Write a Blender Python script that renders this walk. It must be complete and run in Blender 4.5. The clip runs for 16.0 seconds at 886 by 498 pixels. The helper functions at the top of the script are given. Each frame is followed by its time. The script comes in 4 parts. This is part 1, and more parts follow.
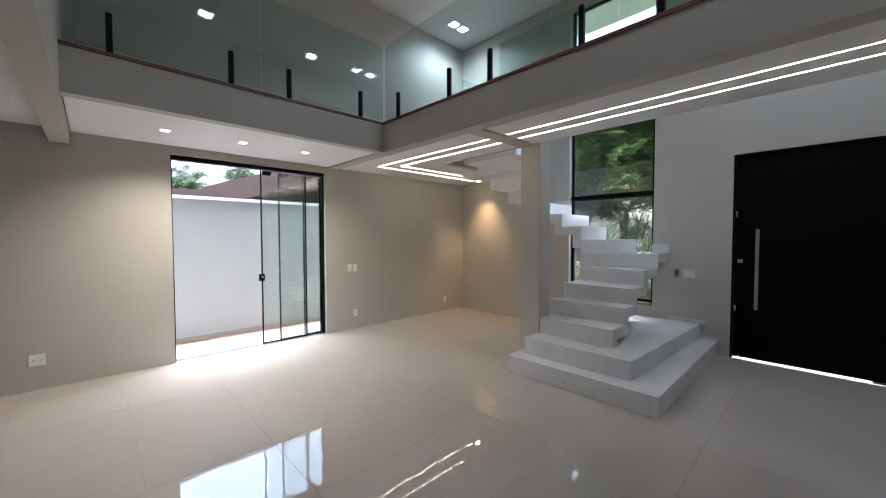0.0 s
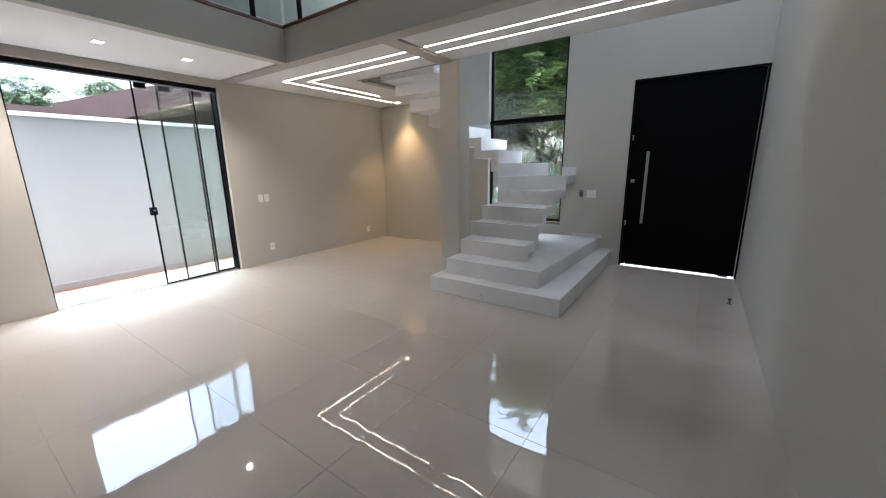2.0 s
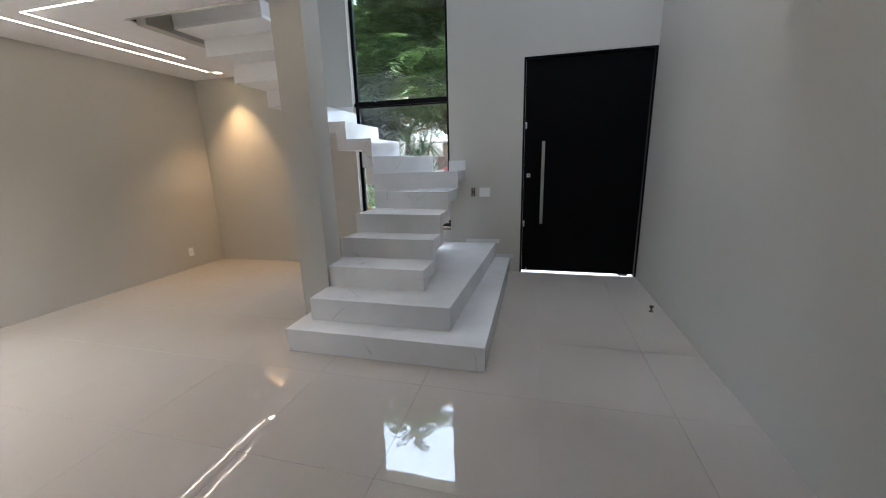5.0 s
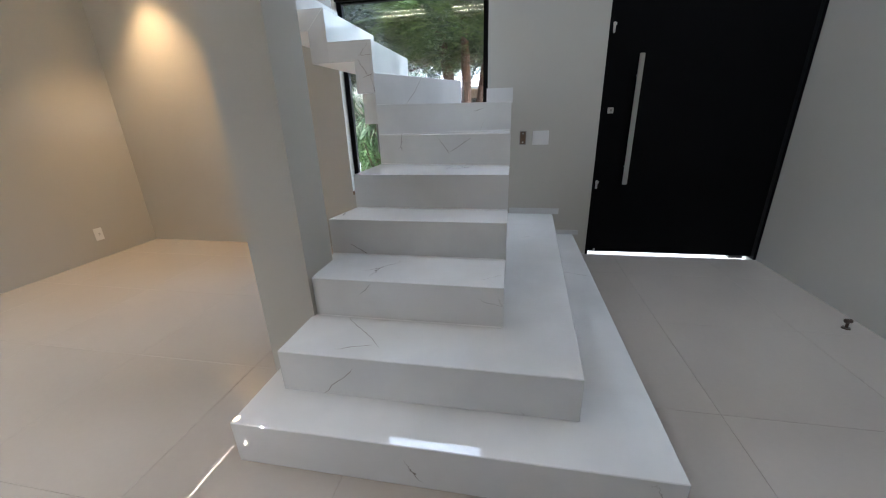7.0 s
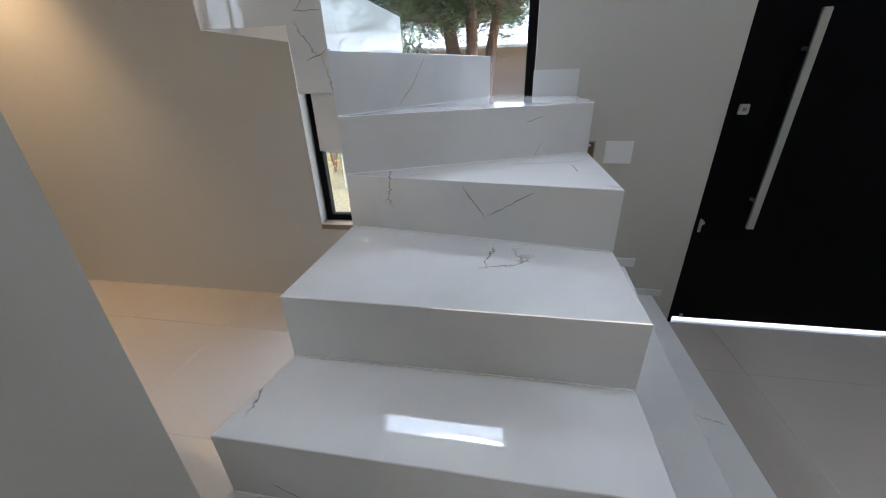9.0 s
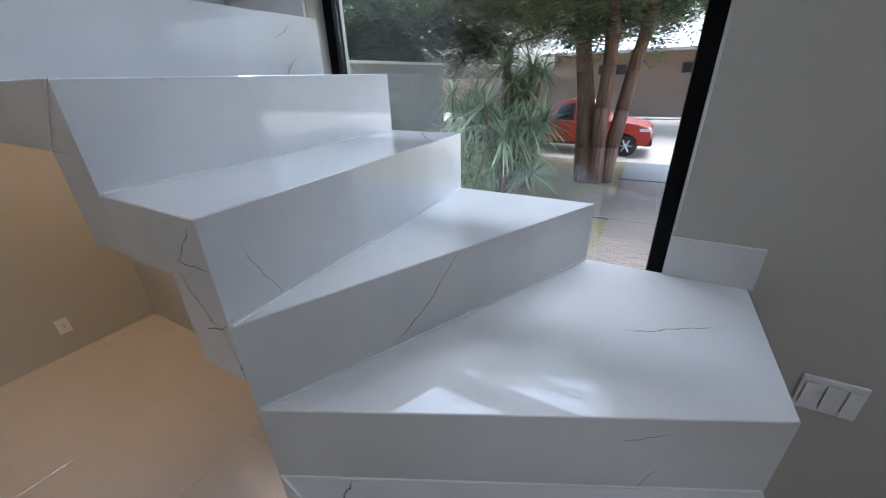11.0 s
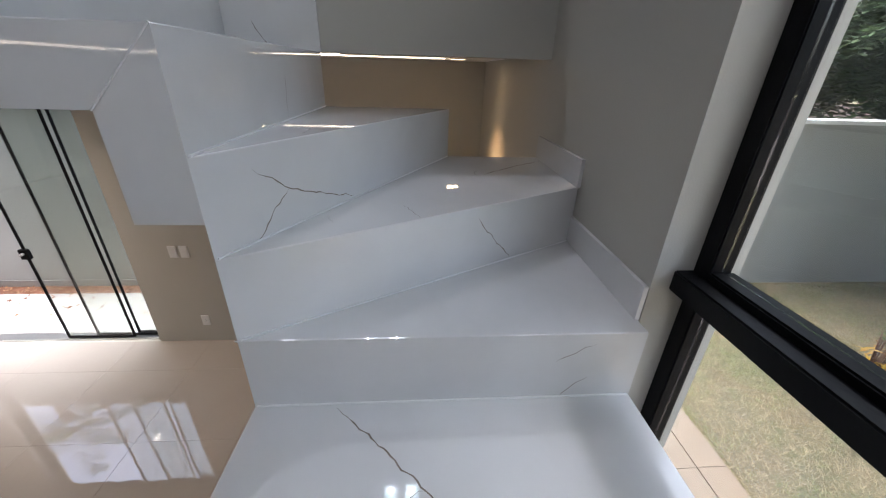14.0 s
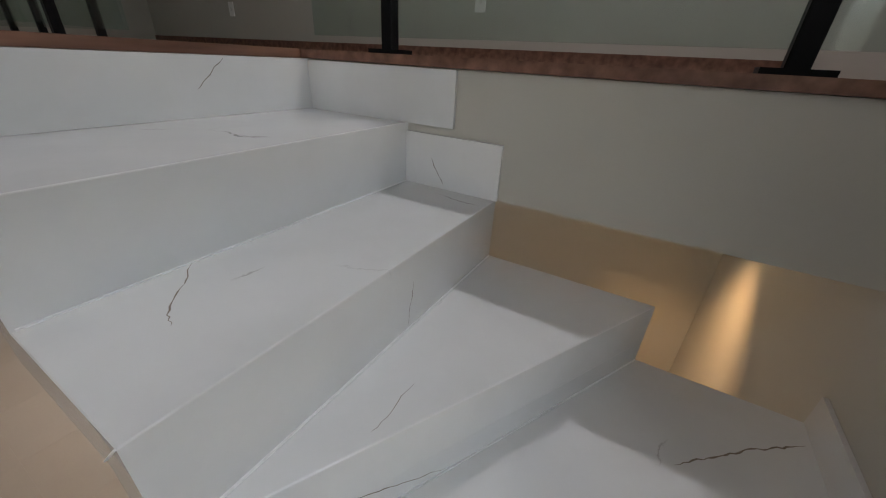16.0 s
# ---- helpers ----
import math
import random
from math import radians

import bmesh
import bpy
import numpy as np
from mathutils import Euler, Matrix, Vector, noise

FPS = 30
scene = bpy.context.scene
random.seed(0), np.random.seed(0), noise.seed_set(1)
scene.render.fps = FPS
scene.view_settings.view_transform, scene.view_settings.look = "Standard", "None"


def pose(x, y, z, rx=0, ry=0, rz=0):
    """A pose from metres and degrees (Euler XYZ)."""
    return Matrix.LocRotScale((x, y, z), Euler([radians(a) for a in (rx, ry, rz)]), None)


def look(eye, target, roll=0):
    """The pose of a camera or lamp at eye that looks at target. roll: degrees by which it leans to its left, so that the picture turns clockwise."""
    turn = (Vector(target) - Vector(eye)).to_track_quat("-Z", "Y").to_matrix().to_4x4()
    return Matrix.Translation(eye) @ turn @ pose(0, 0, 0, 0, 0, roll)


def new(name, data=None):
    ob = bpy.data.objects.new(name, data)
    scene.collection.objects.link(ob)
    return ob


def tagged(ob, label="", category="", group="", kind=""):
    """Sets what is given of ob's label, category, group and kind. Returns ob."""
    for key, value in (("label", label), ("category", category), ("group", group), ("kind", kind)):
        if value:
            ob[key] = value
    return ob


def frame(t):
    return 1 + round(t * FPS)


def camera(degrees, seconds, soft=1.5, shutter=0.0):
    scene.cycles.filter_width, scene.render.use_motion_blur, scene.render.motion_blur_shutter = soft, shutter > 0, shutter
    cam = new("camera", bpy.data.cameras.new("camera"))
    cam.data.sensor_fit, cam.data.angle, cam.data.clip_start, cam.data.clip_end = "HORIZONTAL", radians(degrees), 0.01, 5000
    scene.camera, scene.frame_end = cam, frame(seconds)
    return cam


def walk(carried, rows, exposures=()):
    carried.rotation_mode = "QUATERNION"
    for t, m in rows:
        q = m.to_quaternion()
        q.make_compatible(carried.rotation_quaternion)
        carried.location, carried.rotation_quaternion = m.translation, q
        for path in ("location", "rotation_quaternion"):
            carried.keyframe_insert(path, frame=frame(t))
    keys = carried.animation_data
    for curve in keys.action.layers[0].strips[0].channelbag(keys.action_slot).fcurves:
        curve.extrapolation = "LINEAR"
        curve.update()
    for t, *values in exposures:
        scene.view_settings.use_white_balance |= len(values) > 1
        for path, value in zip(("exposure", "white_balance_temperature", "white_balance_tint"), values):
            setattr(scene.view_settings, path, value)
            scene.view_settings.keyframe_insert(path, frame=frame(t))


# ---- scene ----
cam = camera(100.9, 16.0, soft=1.1)
PATH = [
    (0, (5.553, -5.914, 1.566), (4.108, -4.533, 1.498), -0.1),
    (0.5, (5.551, -5.916, 1.538), (4.17, -4.487, 1.316), -0.1),
    (1, (5.571, -5.9, 1.483), (4.259, -4.43, 1.139), -0.4),
    (1.5, (5.599, -5.895, 1.477), (4.387, -4.36, 1.059), -0.6),
    (2, (5.596, -5.895, 1.485), (4.484, -4.292, 1.045), -0.8),
    (2.5, (5.584, -5.886, 1.51), (4.595, -4.21, 1.047), -1.0),
    (3, (5.538, -5.797, 1.507), (4.715, -4.037, 1.033), -1.1),
    (3.5, (5.475, -5.569, 1.476), (4.784, -3.75, 1.011), -1.4),
    (4, (5.321, -5.344, 1.475), (4.734, -3.488, 1.019), -1.4),
    (6.5, (4.232, -3.667, 1.315), (3.821, -1.791, 0.756), -1.6),
    (7, (4.036, -3.361, 1.259), (3.679, -1.518, 0.568), -1.8),
    (7.5, (3.888, -3.067, 1.244), (3.596, -1.229, 0.511), -1.9),
    (8, (3.805, -2.718, 1.277), (3.539, -0.915, 0.454), -2.2),
    (10.5, (3.639, -1.354, 1.782), (2.943, 0.313, 0.922), -1.7),
    (11, (3.698, -1.163, 1.884), (2.813, 0.416, 1.033), -1.8),
    (11.5, (3.661, -1.02, 1.992), (2.582, 0.424, 1.125), -0.6),
    (12, (3.585, -0.889, 2.139), (2.264, 0.347, 1.288), -0.5),
    (12.5, (3.544, -0.745, 2.213), (2.028, 0.228, 1.345), -0.4),
    (13, (3.477, -0.661, 2.365), (1.820, 0.060, 1.509), 0.7),
    (13.5, (3.311, -0.567, 2.475), (1.554, -0.161, 1.610), 1.1),
    (14, (3.176, -0.521, 2.608), (1.382, -0.391, 1.734), 1.7),
    (14.5, (3.032, -0.445, 2.770), (1.250, -0.556, 1.869), 2.7),
    (15, (2.942, -0.452, 2.820), (1.200, -0.855, 1.924), 3.5),
    (15.2, (2.860, -0.453, 2.826), (1.163, -0.980, 1.912), 3.1),
    (15.5, (2.747, -0.476, 2.918), (1.098, -1.151, 2.009), 2.8),
    (16, (2.592, -0.504, 3.034), (1.044, -1.373, 2.113), 3.3),
]
walk(cam, [(t, look(eye, target, roll)) for t, eye, target, roll in PATH],
     exposures=[(0, 3.2, 5450, 12), (2.5, 3.45, 5450, 12), (4, 3.45, 5450, 12), (6.5, 3.55, 5350, 10), (8, 3.58, 5400, 10), (10.5, 2.9, 5450, 13), (11.2, 2.65, 5350, 14), (12.5, 2.35, 5500, 19), (13.5, 2.4, 5800, 17), (14.5, 2.45, 6000, 16), (15, 2.35, 6150, 16), (15.5, 2.5, 6300, 15), (16, 2.6, 6450, 15)])

# ---- light ----
world = bpy.data.worlds.new("sky_world")
scene.world = world
world.use_nodes = True
wn = world.node_tree
sky = wn.nodes.new("ShaderNodeTexSky")
sky.sky_type, sky.sun_disc = "NISHITA", False
sky.sun_elevation, sky.sun_rotation = radians(82), radians(338)
sky.air_density, sky.dust_density = 1.4, 6.0
pale = wn.nodes.new("ShaderNodeHueSaturation")
pale.inputs["Saturation"].default_value = 0.65
wn.links.new(sky.outputs[0], pale.inputs["Color"])
wn.links.new(pale.outputs[0], wn.nodes["Background"].inputs["Color"])
wn.nodes["Background"].inputs["Strength"].default_value = 0.15

sun = new("sun", bpy.data.lights.new("sun", "SUN"))
sun.data.energy, sun.data.angle, sun.data.color = 2.5, radians(60), (1.0, 0.98, 0.95)
sun.matrix_world = look((0, 0, 40), (2, -5, 0))


def lamp(name, kind, m, power, colour, **more):
    ob = new(name, bpy.data.lights.new(name, kind))
    ob.matrix_world = m
    ob.data.energy, ob.data.color = power, colour
    if kind == "AREA":
        ob.data.shape, ob.data.size, ob.data.size_y = "RECTANGLE", more["sx"], more["sy"]
    if kind == "SPOT":
        ob.data.spot_size, ob.data.spot_blend, ob.data.shadow_soft_size = radians(more["cone"]), more["blend"], more.get("soft", 0.03)
    return ob


# ---- materials ----
MATS = {}


def material(name, colour, rough=0.5, metal=0.0, vary=0.12, scale=6.0, fine=90.0, bump=0.08, spec=0.5, emit=None, coat=0.0):
    """A surface with stains at one scale and grain at another."""
    m = bpy.data.materials.new(name)
    m.use_nodes = True
    t = m.node_tree
    b = t.nodes["Principled BSDF"]
    b.inputs["Roughness"].default_value, b.inputs["Metallic"].default_value = rough, metal
    b.inputs["Specular IOR Level"].default_value, b.inputs["Coat Weight"].default_value = spec, coat
    co = t.nodes.new("ShaderNodeTexCoord")
    big, small = t.nodes.new("ShaderNodeTexNoise"), t.nodes.new("ShaderNodeTexNoise")
    big.inputs["Scale"].default_value, small.inputs["Scale"].default_value = scale, fine
    big.inputs["Detail"].default_value, small.inputs["Detail"].default_value = 4, 2
    for n in (big, small):
        t.links.new(co.outputs["Object"], n.inputs["Vector"])
    mix = t.nodes.new("ShaderNodeMix")
    mix.data_type = "RGBA"
    mix.inputs["A"].default_value = (*[c * (1 - vary) for c in colour], 1)
    mix.inputs["B"].default_value = (*[min(1, c * (1 + vary)) for c in colour], 1)
    add = t.nodes.new("ShaderNodeMath")
    add.operation = "MULTIPLY_ADD"
    t.links.new(small.outputs["Fac"], add.inputs[0])
    add.inputs[1].default_value = 0.4
    t.links.new(big.outputs["Fac"], add.inputs[2])
    sub = t.nodes.new("ShaderNodeMath")
    sub.operation = "SUBTRACT"
    sub.use_clamp = True
    sub.inputs[1].default_value = 0.2
    t.links.new(add.outputs[0], sub.inputs[0])
    t.links.new(sub.outputs[0], mix.inputs["Factor"])
    t.links.new(mix.outputs["Result"], b.inputs["Base Color"])
    if bump:
        bp = t.nodes.new("ShaderNodeBump")
        bp.inputs["Strength"].default_value, bp.inputs["Distance"].default_value = bump, 0.004
        t.links.new(small.outputs["Fac"], bp.inputs["Height"])
        t.links.new(bp.outputs[0], b.inputs["Normal"])
    if emit:
        b.inputs["Emission Color"].default_value = (*emit[0], 1)
        b.inputs["Emission Strength"].default_value = emit[1]
    MATS[name] = m
    return m


def glass_material(name, tint, mirror=0.055):
    """Thin sheet glass: lets light straight through and mirrors at its face."""
    m = bpy.data.materials.new(name)
    m.use_nodes = True
    t = m.node_tree
    t.nodes.remove(t.nodes["Principled BSDF"])
    clear, gloss, edge, power, lift, mix = (t.nodes.new("ShaderNode" + k) for k in ("BsdfTransparent", "BsdfGlossy", "LayerWeight", "Math", "Math", "MixShader"))
    clear.inputs["Color"].default_value = (*tint, 1)
    gloss.inputs["Roughness"].default_value = 0.0
    edge.inputs["Blend"].default_value = 0.5
    power.operation, lift.operation = "POWER", "MULTIPLY_ADD"
    power.inputs[1].default_value = 4.5
    lift.inputs[1].default_value, lift.inputs[2].default_value = 0.9, mirror
    t.links.new(edge.outputs["Facing"], power.inputs[0])
    t.links.new(power.outputs[0], lift.inputs[0])
    t.links.new(lift.outputs[0], mix.inputs[0])
    t.links.new(clear.outputs[0], mix.inputs[1])
    t.links.new(gloss.outputs[0], mix.inputs[2])
    t.links.new(mix.outputs[0], t.nodes["Material Output"].inputs["Surface"])
    return m


def marble_material():
    """Polished white porcelain with faint clouds and a few broken dark veins, another cut on each piece."""
    m = bpy.data.materials.new("white_marble")
    m.use_nodes = True
    t = m.node_tree
    L, N = t.links.new, t.nodes.new
    b = t.nodes["Principled BSDF"]
    b.inputs["Roughness"].default_value = 0.015
    b.inputs["Specular IOR Level"].default_value = 0.6
    co, info = N("ShaderNodeTexCoord"), N("ShaderNodeObjectInfo")
    sh = N("ShaderNodeVectorMath")
    sh.operation = "MULTIPLY_ADD"
    comb = N("ShaderNodeCombineXYZ")
    for i in range(3):
        L(info.outputs["Random"], comb.inputs[i])
    L(comb.outputs[0], sh.inputs[0])
    sh.inputs[1].default_value = (37.0, 53.0, 71.0)
    L(co.outputs["Object"], sh.inputs[2])
    wob = N("ShaderNodeTexNoise")
    wob.inputs["Scale"].default_value, wob.inputs["Detail"].default_value = 1.7, 9
    wob.inputs["Roughness"].default_value = 0.68
    L(sh.outputs[0], wob.inputs["Vector"])
    warp = N("ShaderNodeVectorMath")
    warp.operation = "MULTIPLY_ADD"
    L(wob.outputs["Color"], warp.inputs[0])
    warp.inputs[1].default_value = (0.24, 0.24, 0.24)
    L(sh.outputs[0], warp.inputs[2])
    vor = N("ShaderNodeTexVoronoi")
    vor.feature = "DISTANCE_TO_EDGE"
    vor.inputs["Scale"].default_value = 1.9
    L(warp.outputs[0], vor.inputs["Vector"])
    thin = N("ShaderNodeMapRange")
    thin.inputs["From Min"].default_value, thin.inputs["From Max"].default_value = 0.0004, 0.0055
    thin.inputs["To Min"].default_value, thin.inputs["To Max"].default_value = 1, 0
    L(vor.outputs["Distance"], thin.inputs["Value"])
    gate = N("ShaderNodeTexNoise")
    gate.inputs["Scale"].default_value = 2.5
    L(sh.outputs[0], gate.inputs["Vector"])
    cut = N("ShaderNodeMapRange")
    cut.inputs["From Min"].default_value, cut.inputs["From Max"].default_value = 0.62, 0.70
    L(gate.outputs["Fac"], cut.inputs["Value"])
    mul = N("ShaderNodeMath")
    mul.operation = "MULTIPLY"
    L(thin.outputs[0], mul.inputs[0])
    L(cut.outputs[0], mul.inputs[1])
    cloud = N("ShaderNodeTexNoise")
    cloud.inputs["Scale"].default_value, cloud.inputs["Detail"].default_value = 1.6, 6
    L(warp.outputs[0], cloud.inputs["Vector"])
    base = N("ShaderNodeMix")
    base.data_type = "RGBA"
    base.inputs["A"].default_value, base.inputs["B"].default_value = (0.60, 0.60, 0.595, 1), (0.74, 0.737, 0.73, 1)
    haze = N("ShaderNodeMapRange")
    haze.inputs["From Min"].default_value, haze.inputs["From Max"].default_value = 0.32, 0.66
    L(cloud.outputs["Fac"], haze.inputs["Value"])
    L(haze.outputs[0], base.inputs["Factor"])
    vein = N("ShaderNodeMix")
    vein.data_type = "RGBA"
    L(mul.outputs[0], vein.inputs["Factor"])
    L(base.outputs["Result"], vein.inputs["A"])
    vein.inputs["B"].default_value = (0.13, 0.10, 0.08, 1)
    L(vein.outputs["Result"], b.inputs["Base Color"])
    return m


def tile_material():
    """Polished beige porcelain, slightly wavy so that what it mirrors ripples, a little different from tile to tile."""
    m = material("polished_tile", (0.455, 0.410, 0.362), rough=0.02, vary=0.05, scale=2.0, fine=40, bump=0, spec=1.0)
    t = m.node_tree
    b = t.nodes["Principled BSDF"]
    b.inputs["IOR"].default_value = 1.55
    co = t.nodes.new("ShaderNodeTexCoord")
    n = t.nodes.new("ShaderNodeTexNoise")
    n.inputs["Scale"].default_value, n.inputs["Detail"].default_value = 7.0, 1
    bp = t.nodes.new("ShaderNodeBump")
    bp.inputs["Strength"].default_value, bp.inputs["Distance"].default_value = 0.10, 0.004
    t.links.new(co.outputs["Object"], n.inputs["Vector"])
    t.links.new(n.outputs["Fac"], bp.inputs["Height"])
    t.links.new(bp.outputs[0], b.inputs["Normal"])
    return m


def leaf_material(name, a, c):
    m = bpy.data.materials.new(name)
    m.use_nodes = True
    t = m.node_tree
    b = t.nodes["Principled BSDF"]
    b.inputs["Roughness"].default_value = 0.45
    geo, ramp = t.nodes.new("ShaderNodeNewGeometry"), t.nodes.new("ShaderNodeMix")
    ramp.data_type = "RGBA"
    ramp.inputs["A"].default_value, ramp.inputs["B"].default_value = (*a, 1), (*c, 1)
    t.links.new(geo.outputs["Random Per Island"], ramp.inputs["Factor"])
    t.links.new(ramp.outputs["Result"], b.inputs["Base Color"])
    tr, mix = t.nodes.new("ShaderNodeBsdfTranslucent"), t.nodes.new("ShaderNodeMixShader")
    t.links.new(ramp.outputs["Result"], tr.inputs["Color"])
    mix.inputs[0].default_value = 0.25
    t.links.new(b.outputs[0], mix.inputs[1])
    t.links.new(tr.outputs[0], mix.inputs[2])
    t.links.new(mix.outputs[0], t.nodes["Material Output"].inputs["Surface"])
    return m


def wood_material(name, a, c, rough=0.4):
    m = material(name, a, rough=rough, vary=0.2, scale=3)
    t = m.node_tree
    b = t.nodes["Principled BSDF"]
    co, mp, w, mix = (t.nodes.new("ShaderNode" + k) for k in ("TexCoord", "Mapping", "TexNoise", "Mix"))
    mp.inputs["Scale"].default_value = (28.0, 28.0, 2.5) if name == "bark" else (3.0, 26.0, 26.0)
    w.inputs["Scale"].default_value, w.inputs["Detail"].default_value = 1.0, 6
    mix.data_type = "RGBA"
    mix.inputs["A"].default_value, mix.inputs["B"].default_value = (*a, 1), (*c, 1)
    t.links.new(co.outputs["Object"], mp.inputs["Vector"])
    t.links.new(mp.outputs[0], w.inputs["Vector"])
    span = t.nodes.new("ShaderNodeMapRange")
    span.inputs["From Min"].default_value, span.inputs["From Max"].default_value = 0.3, 0.7
    t.links.new(w.outputs["Fac"], span.inputs["Value"])
    t.links.new(span.outputs[0], mix.inputs["Factor"])
    t.links.new(mix.outputs["Result"], b.inputs["Base Color"])
    bp = t.nodes.new("ShaderNodeBump")
    bp.inputs["Strength"].default_value, bp.inputs["Distance"].default_value = (0.9, 0.03) if name == "bark" else (0.15, 0.003)
    t.links.new(w.outputs["Fac"], bp.inputs["Height"])
    t.links.new(bp.outputs[0], b.inputs["Normal"])
    return m


WALL = material("greige_paint", (0.486, 0.467, 0.418), rough=0.55, vary=0.03, scale=1.2, fine=220, bump=0.12, spec=0.3)
WHITE = material("white_ceiling_paint", (0.80, 0.795, 0.785), rough=0.6, vary=0.02, scale=1.5, fine=200, bump=0.06, spec=0.3)
PLASTER = material("white_plaster", (0.74, 0.75, 0.75), rough=0.8, vary=0.06, scale=1.0, fine=120, bump=0.25, spec=0.2)
# white render, its colour lowered to offset the strong daylight in the yard
YARDDIM = material("dimmed_yard_render", (0.33, 0.335, 0.325), rough=0.8, vary=0.07, scale=1.0, fine=120, bump=0.25, spec=0.2)
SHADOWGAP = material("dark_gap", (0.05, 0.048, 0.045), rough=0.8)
TILE = tile_material()
GROUT = material("grey_grout", (0.46, 0.415, 0.37), rough=0.4)
MARBLE = marble_material()
VEIN = material("dark_vein", (0.24, 0.20, 0.165), rough=0.05, vary=0.5, scale=14, bump=0, spec=0.5)
JOINT = material("white_joint", (0.78, 0.78, 0.77), rough=0.5, vary=0.03)
BLACK = material("black_aluminium", (0.005, 0.005, 0.0055), rough=0.48, vary=0.15, spec=0.12)
DOORBLACK = material("black_door_paint", (0.003, 0.003, 0.0033), rough=0.5, spec=0.07, vary=0.25, scale=2.5, bump=0.05)
DARKMETAL = material("dark_bronze", (0.13, 0.10, 0.08), rough=0.3, metal=1.0, vary=0.1, fine=160)
STEEL = material("brushed_steel", (0.62, 0.62, 0.61), rough=0.3, metal=1.0, vary=0.06, fine=160)
PLASTIC = material("white_plastic", (0.80, 0.79, 0.77), rough=0.3, vary=0.02, bump=0)
DARKPLASTIC = material("grey_plastic", (0.25, 0.24, 0.22), rough=0.5, bump=0)
CARDBROWN = material("brown_box", (0.10, 0.06, 0.03), rough=0.7, vary=0.4, scale=40)
GLASS = glass_material("clear_glass", (0.94, 0.965, 0.95), 0.085)
RAILGLASS = glass_material("rail_glass", (0.86, 0.93, 0.91), 0.055)
LED = material("led_strip", (0.9, 0.9, 0.9), emit=((1.0, 0.80, 0.55), 3.0), bump=0)
SPOTLED = material("spot_led", (0.9, 0.9, 0.9), emit=((1.0, 0.76, 0.46), 3.0), bump=0)
WARMLED = material("warm_led", (0.9, 0.8, 0.6), emit=((1.0, 0.72, 0.36), 6.0), bump=0)
PANELLED = material("panel_led", (0.9, 0.9, 0.9), emit=((0.95, 0.97, 1.0), 3.2), bump=0)
WOOD = wood_material("brown_wood", (0.10, 0.045, 0.03), (0.24, 0.12, 0.08))
DECKWOOD = wood_material("brown_deck_tile", (0.05, 0.036, 0.03), (0.235, 0.178, 0.145), 0.5)
BARK = wood_material("bark", (0.07, 0.04, 0.028), (0.24, 0.13, 0.09), 0.85)
CONCRETE = material("concrete", (0.27, 0.265, 0.26), rough=0.8, vary=0.15, scale=3, fine=60, bump=0.3)
DARKCONCRETE = material("dark_concrete", (0.13, 0.132, 0.135), rough=0.7, vary=0.15, scale=3, fine=60, bump=0.3)
PALECONCRETE = material("pale_concrete", (0.36, 0.345, 0.33), rough=0.75, vary=0.1, scale=2.5, fine=60, bump=0.25)
ASPHALT = material("pale_road", (0.30, 0.25, 0.21), rough=0.9, vary=0.12, scale=2, fine=70, bump=0.3)
LAWN = material("dry_lawn", (0.20, 0.155, 0.085), rough=0.95, vary=0.45, scale=1.6, fine=160, bump=0.35)
lt = LAWN.node_tree
patch, hue = lt.nodes.new("ShaderNodeTexNoise"), lt.nodes.new("ShaderNodeMix")
lco, lram = lt.nodes.new("ShaderNodeTexCoord"), lt.nodes.new("ShaderNodeMapRange")
patch.inputs["Scale"].default_value, patch.inputs["Detail"].default_value = 0.9, 11
patch.inputs["Roughness"].default_value = 0.72
lram.inputs["From Min"].default_value, lram.inputs["From Max"].default_value = 0.45, 0.62
hue.data_type = "RGBA"
hue.inputs["B"].default_value = (0.115, 0.12, 0.05, 1)
lt.links.new(lco.outputs["Object"], patch.inputs["Vector"])
lt.links.new(patch.outputs["Fac"], lram.inputs["Value"])
lt.links.new(lram.outputs[0], hue.inputs["Factor"])
lb = lt.nodes["Principled BSDF"].inputs["Base Color"]
lt.links.new(lb.links[0].from_socket, hue.inputs["A"])
lt.links.new(hue.outputs["Result"], lb)
SOIL = material("red_soil", (0.20, 0.09, 0.05), rough=0.95, vary=0.4, scale=12, fine=60, bump=0.8)
SILLSTONE = material("beige_sill", (0.23, 0.17, 0.118), rough=0.4, vary=0.1, scale=5)
ROOFBROWN = material("red_brown_fascia", (0.06, 0.034, 0.03), rough=0.6, vary=0.3, scale=3)
# near-black colour holds the shade under the carport roof
UNDERSHADE = material("carport_shade", (0.03, 0.028, 0.028), rough=0.7, vary=0.3, scale=2)
FARWALL = material("grey_brown_render", (0.22, 0.165, 0.14), rough=0.85, vary=0.15, scale=1.5)
CARRED = material("red_car_paint", (0.44, 0.045, 0.03), rough=0.22, vary=0.04, bump=0, coat=0.6)
TYRE = material("tyre_rubber", (0.02, 0.02, 0.02), rough=0.8)
DARKGLASS = material("dark_car_glass", (0.02, 0.022, 0.025), rough=0.05, bump=0)
HEADLIGHT = material("headlight_plastic", (0.7, 0.72, 0.75), rough=0.1, bump=0)
LEAF = leaf_material("tree_leaf", (0.014, 0.04, 0.014), (0.20, 0.29, 0.085))
FARLEAF = leaf_material("far_leaf", (0.02, 0.045, 0.02), (0.13, 0.19, 0.075))
YUCCA = leaf_material("blade_leaf", (0.07, 0.14, 0.045), (0.46, 0.56, 0.33))
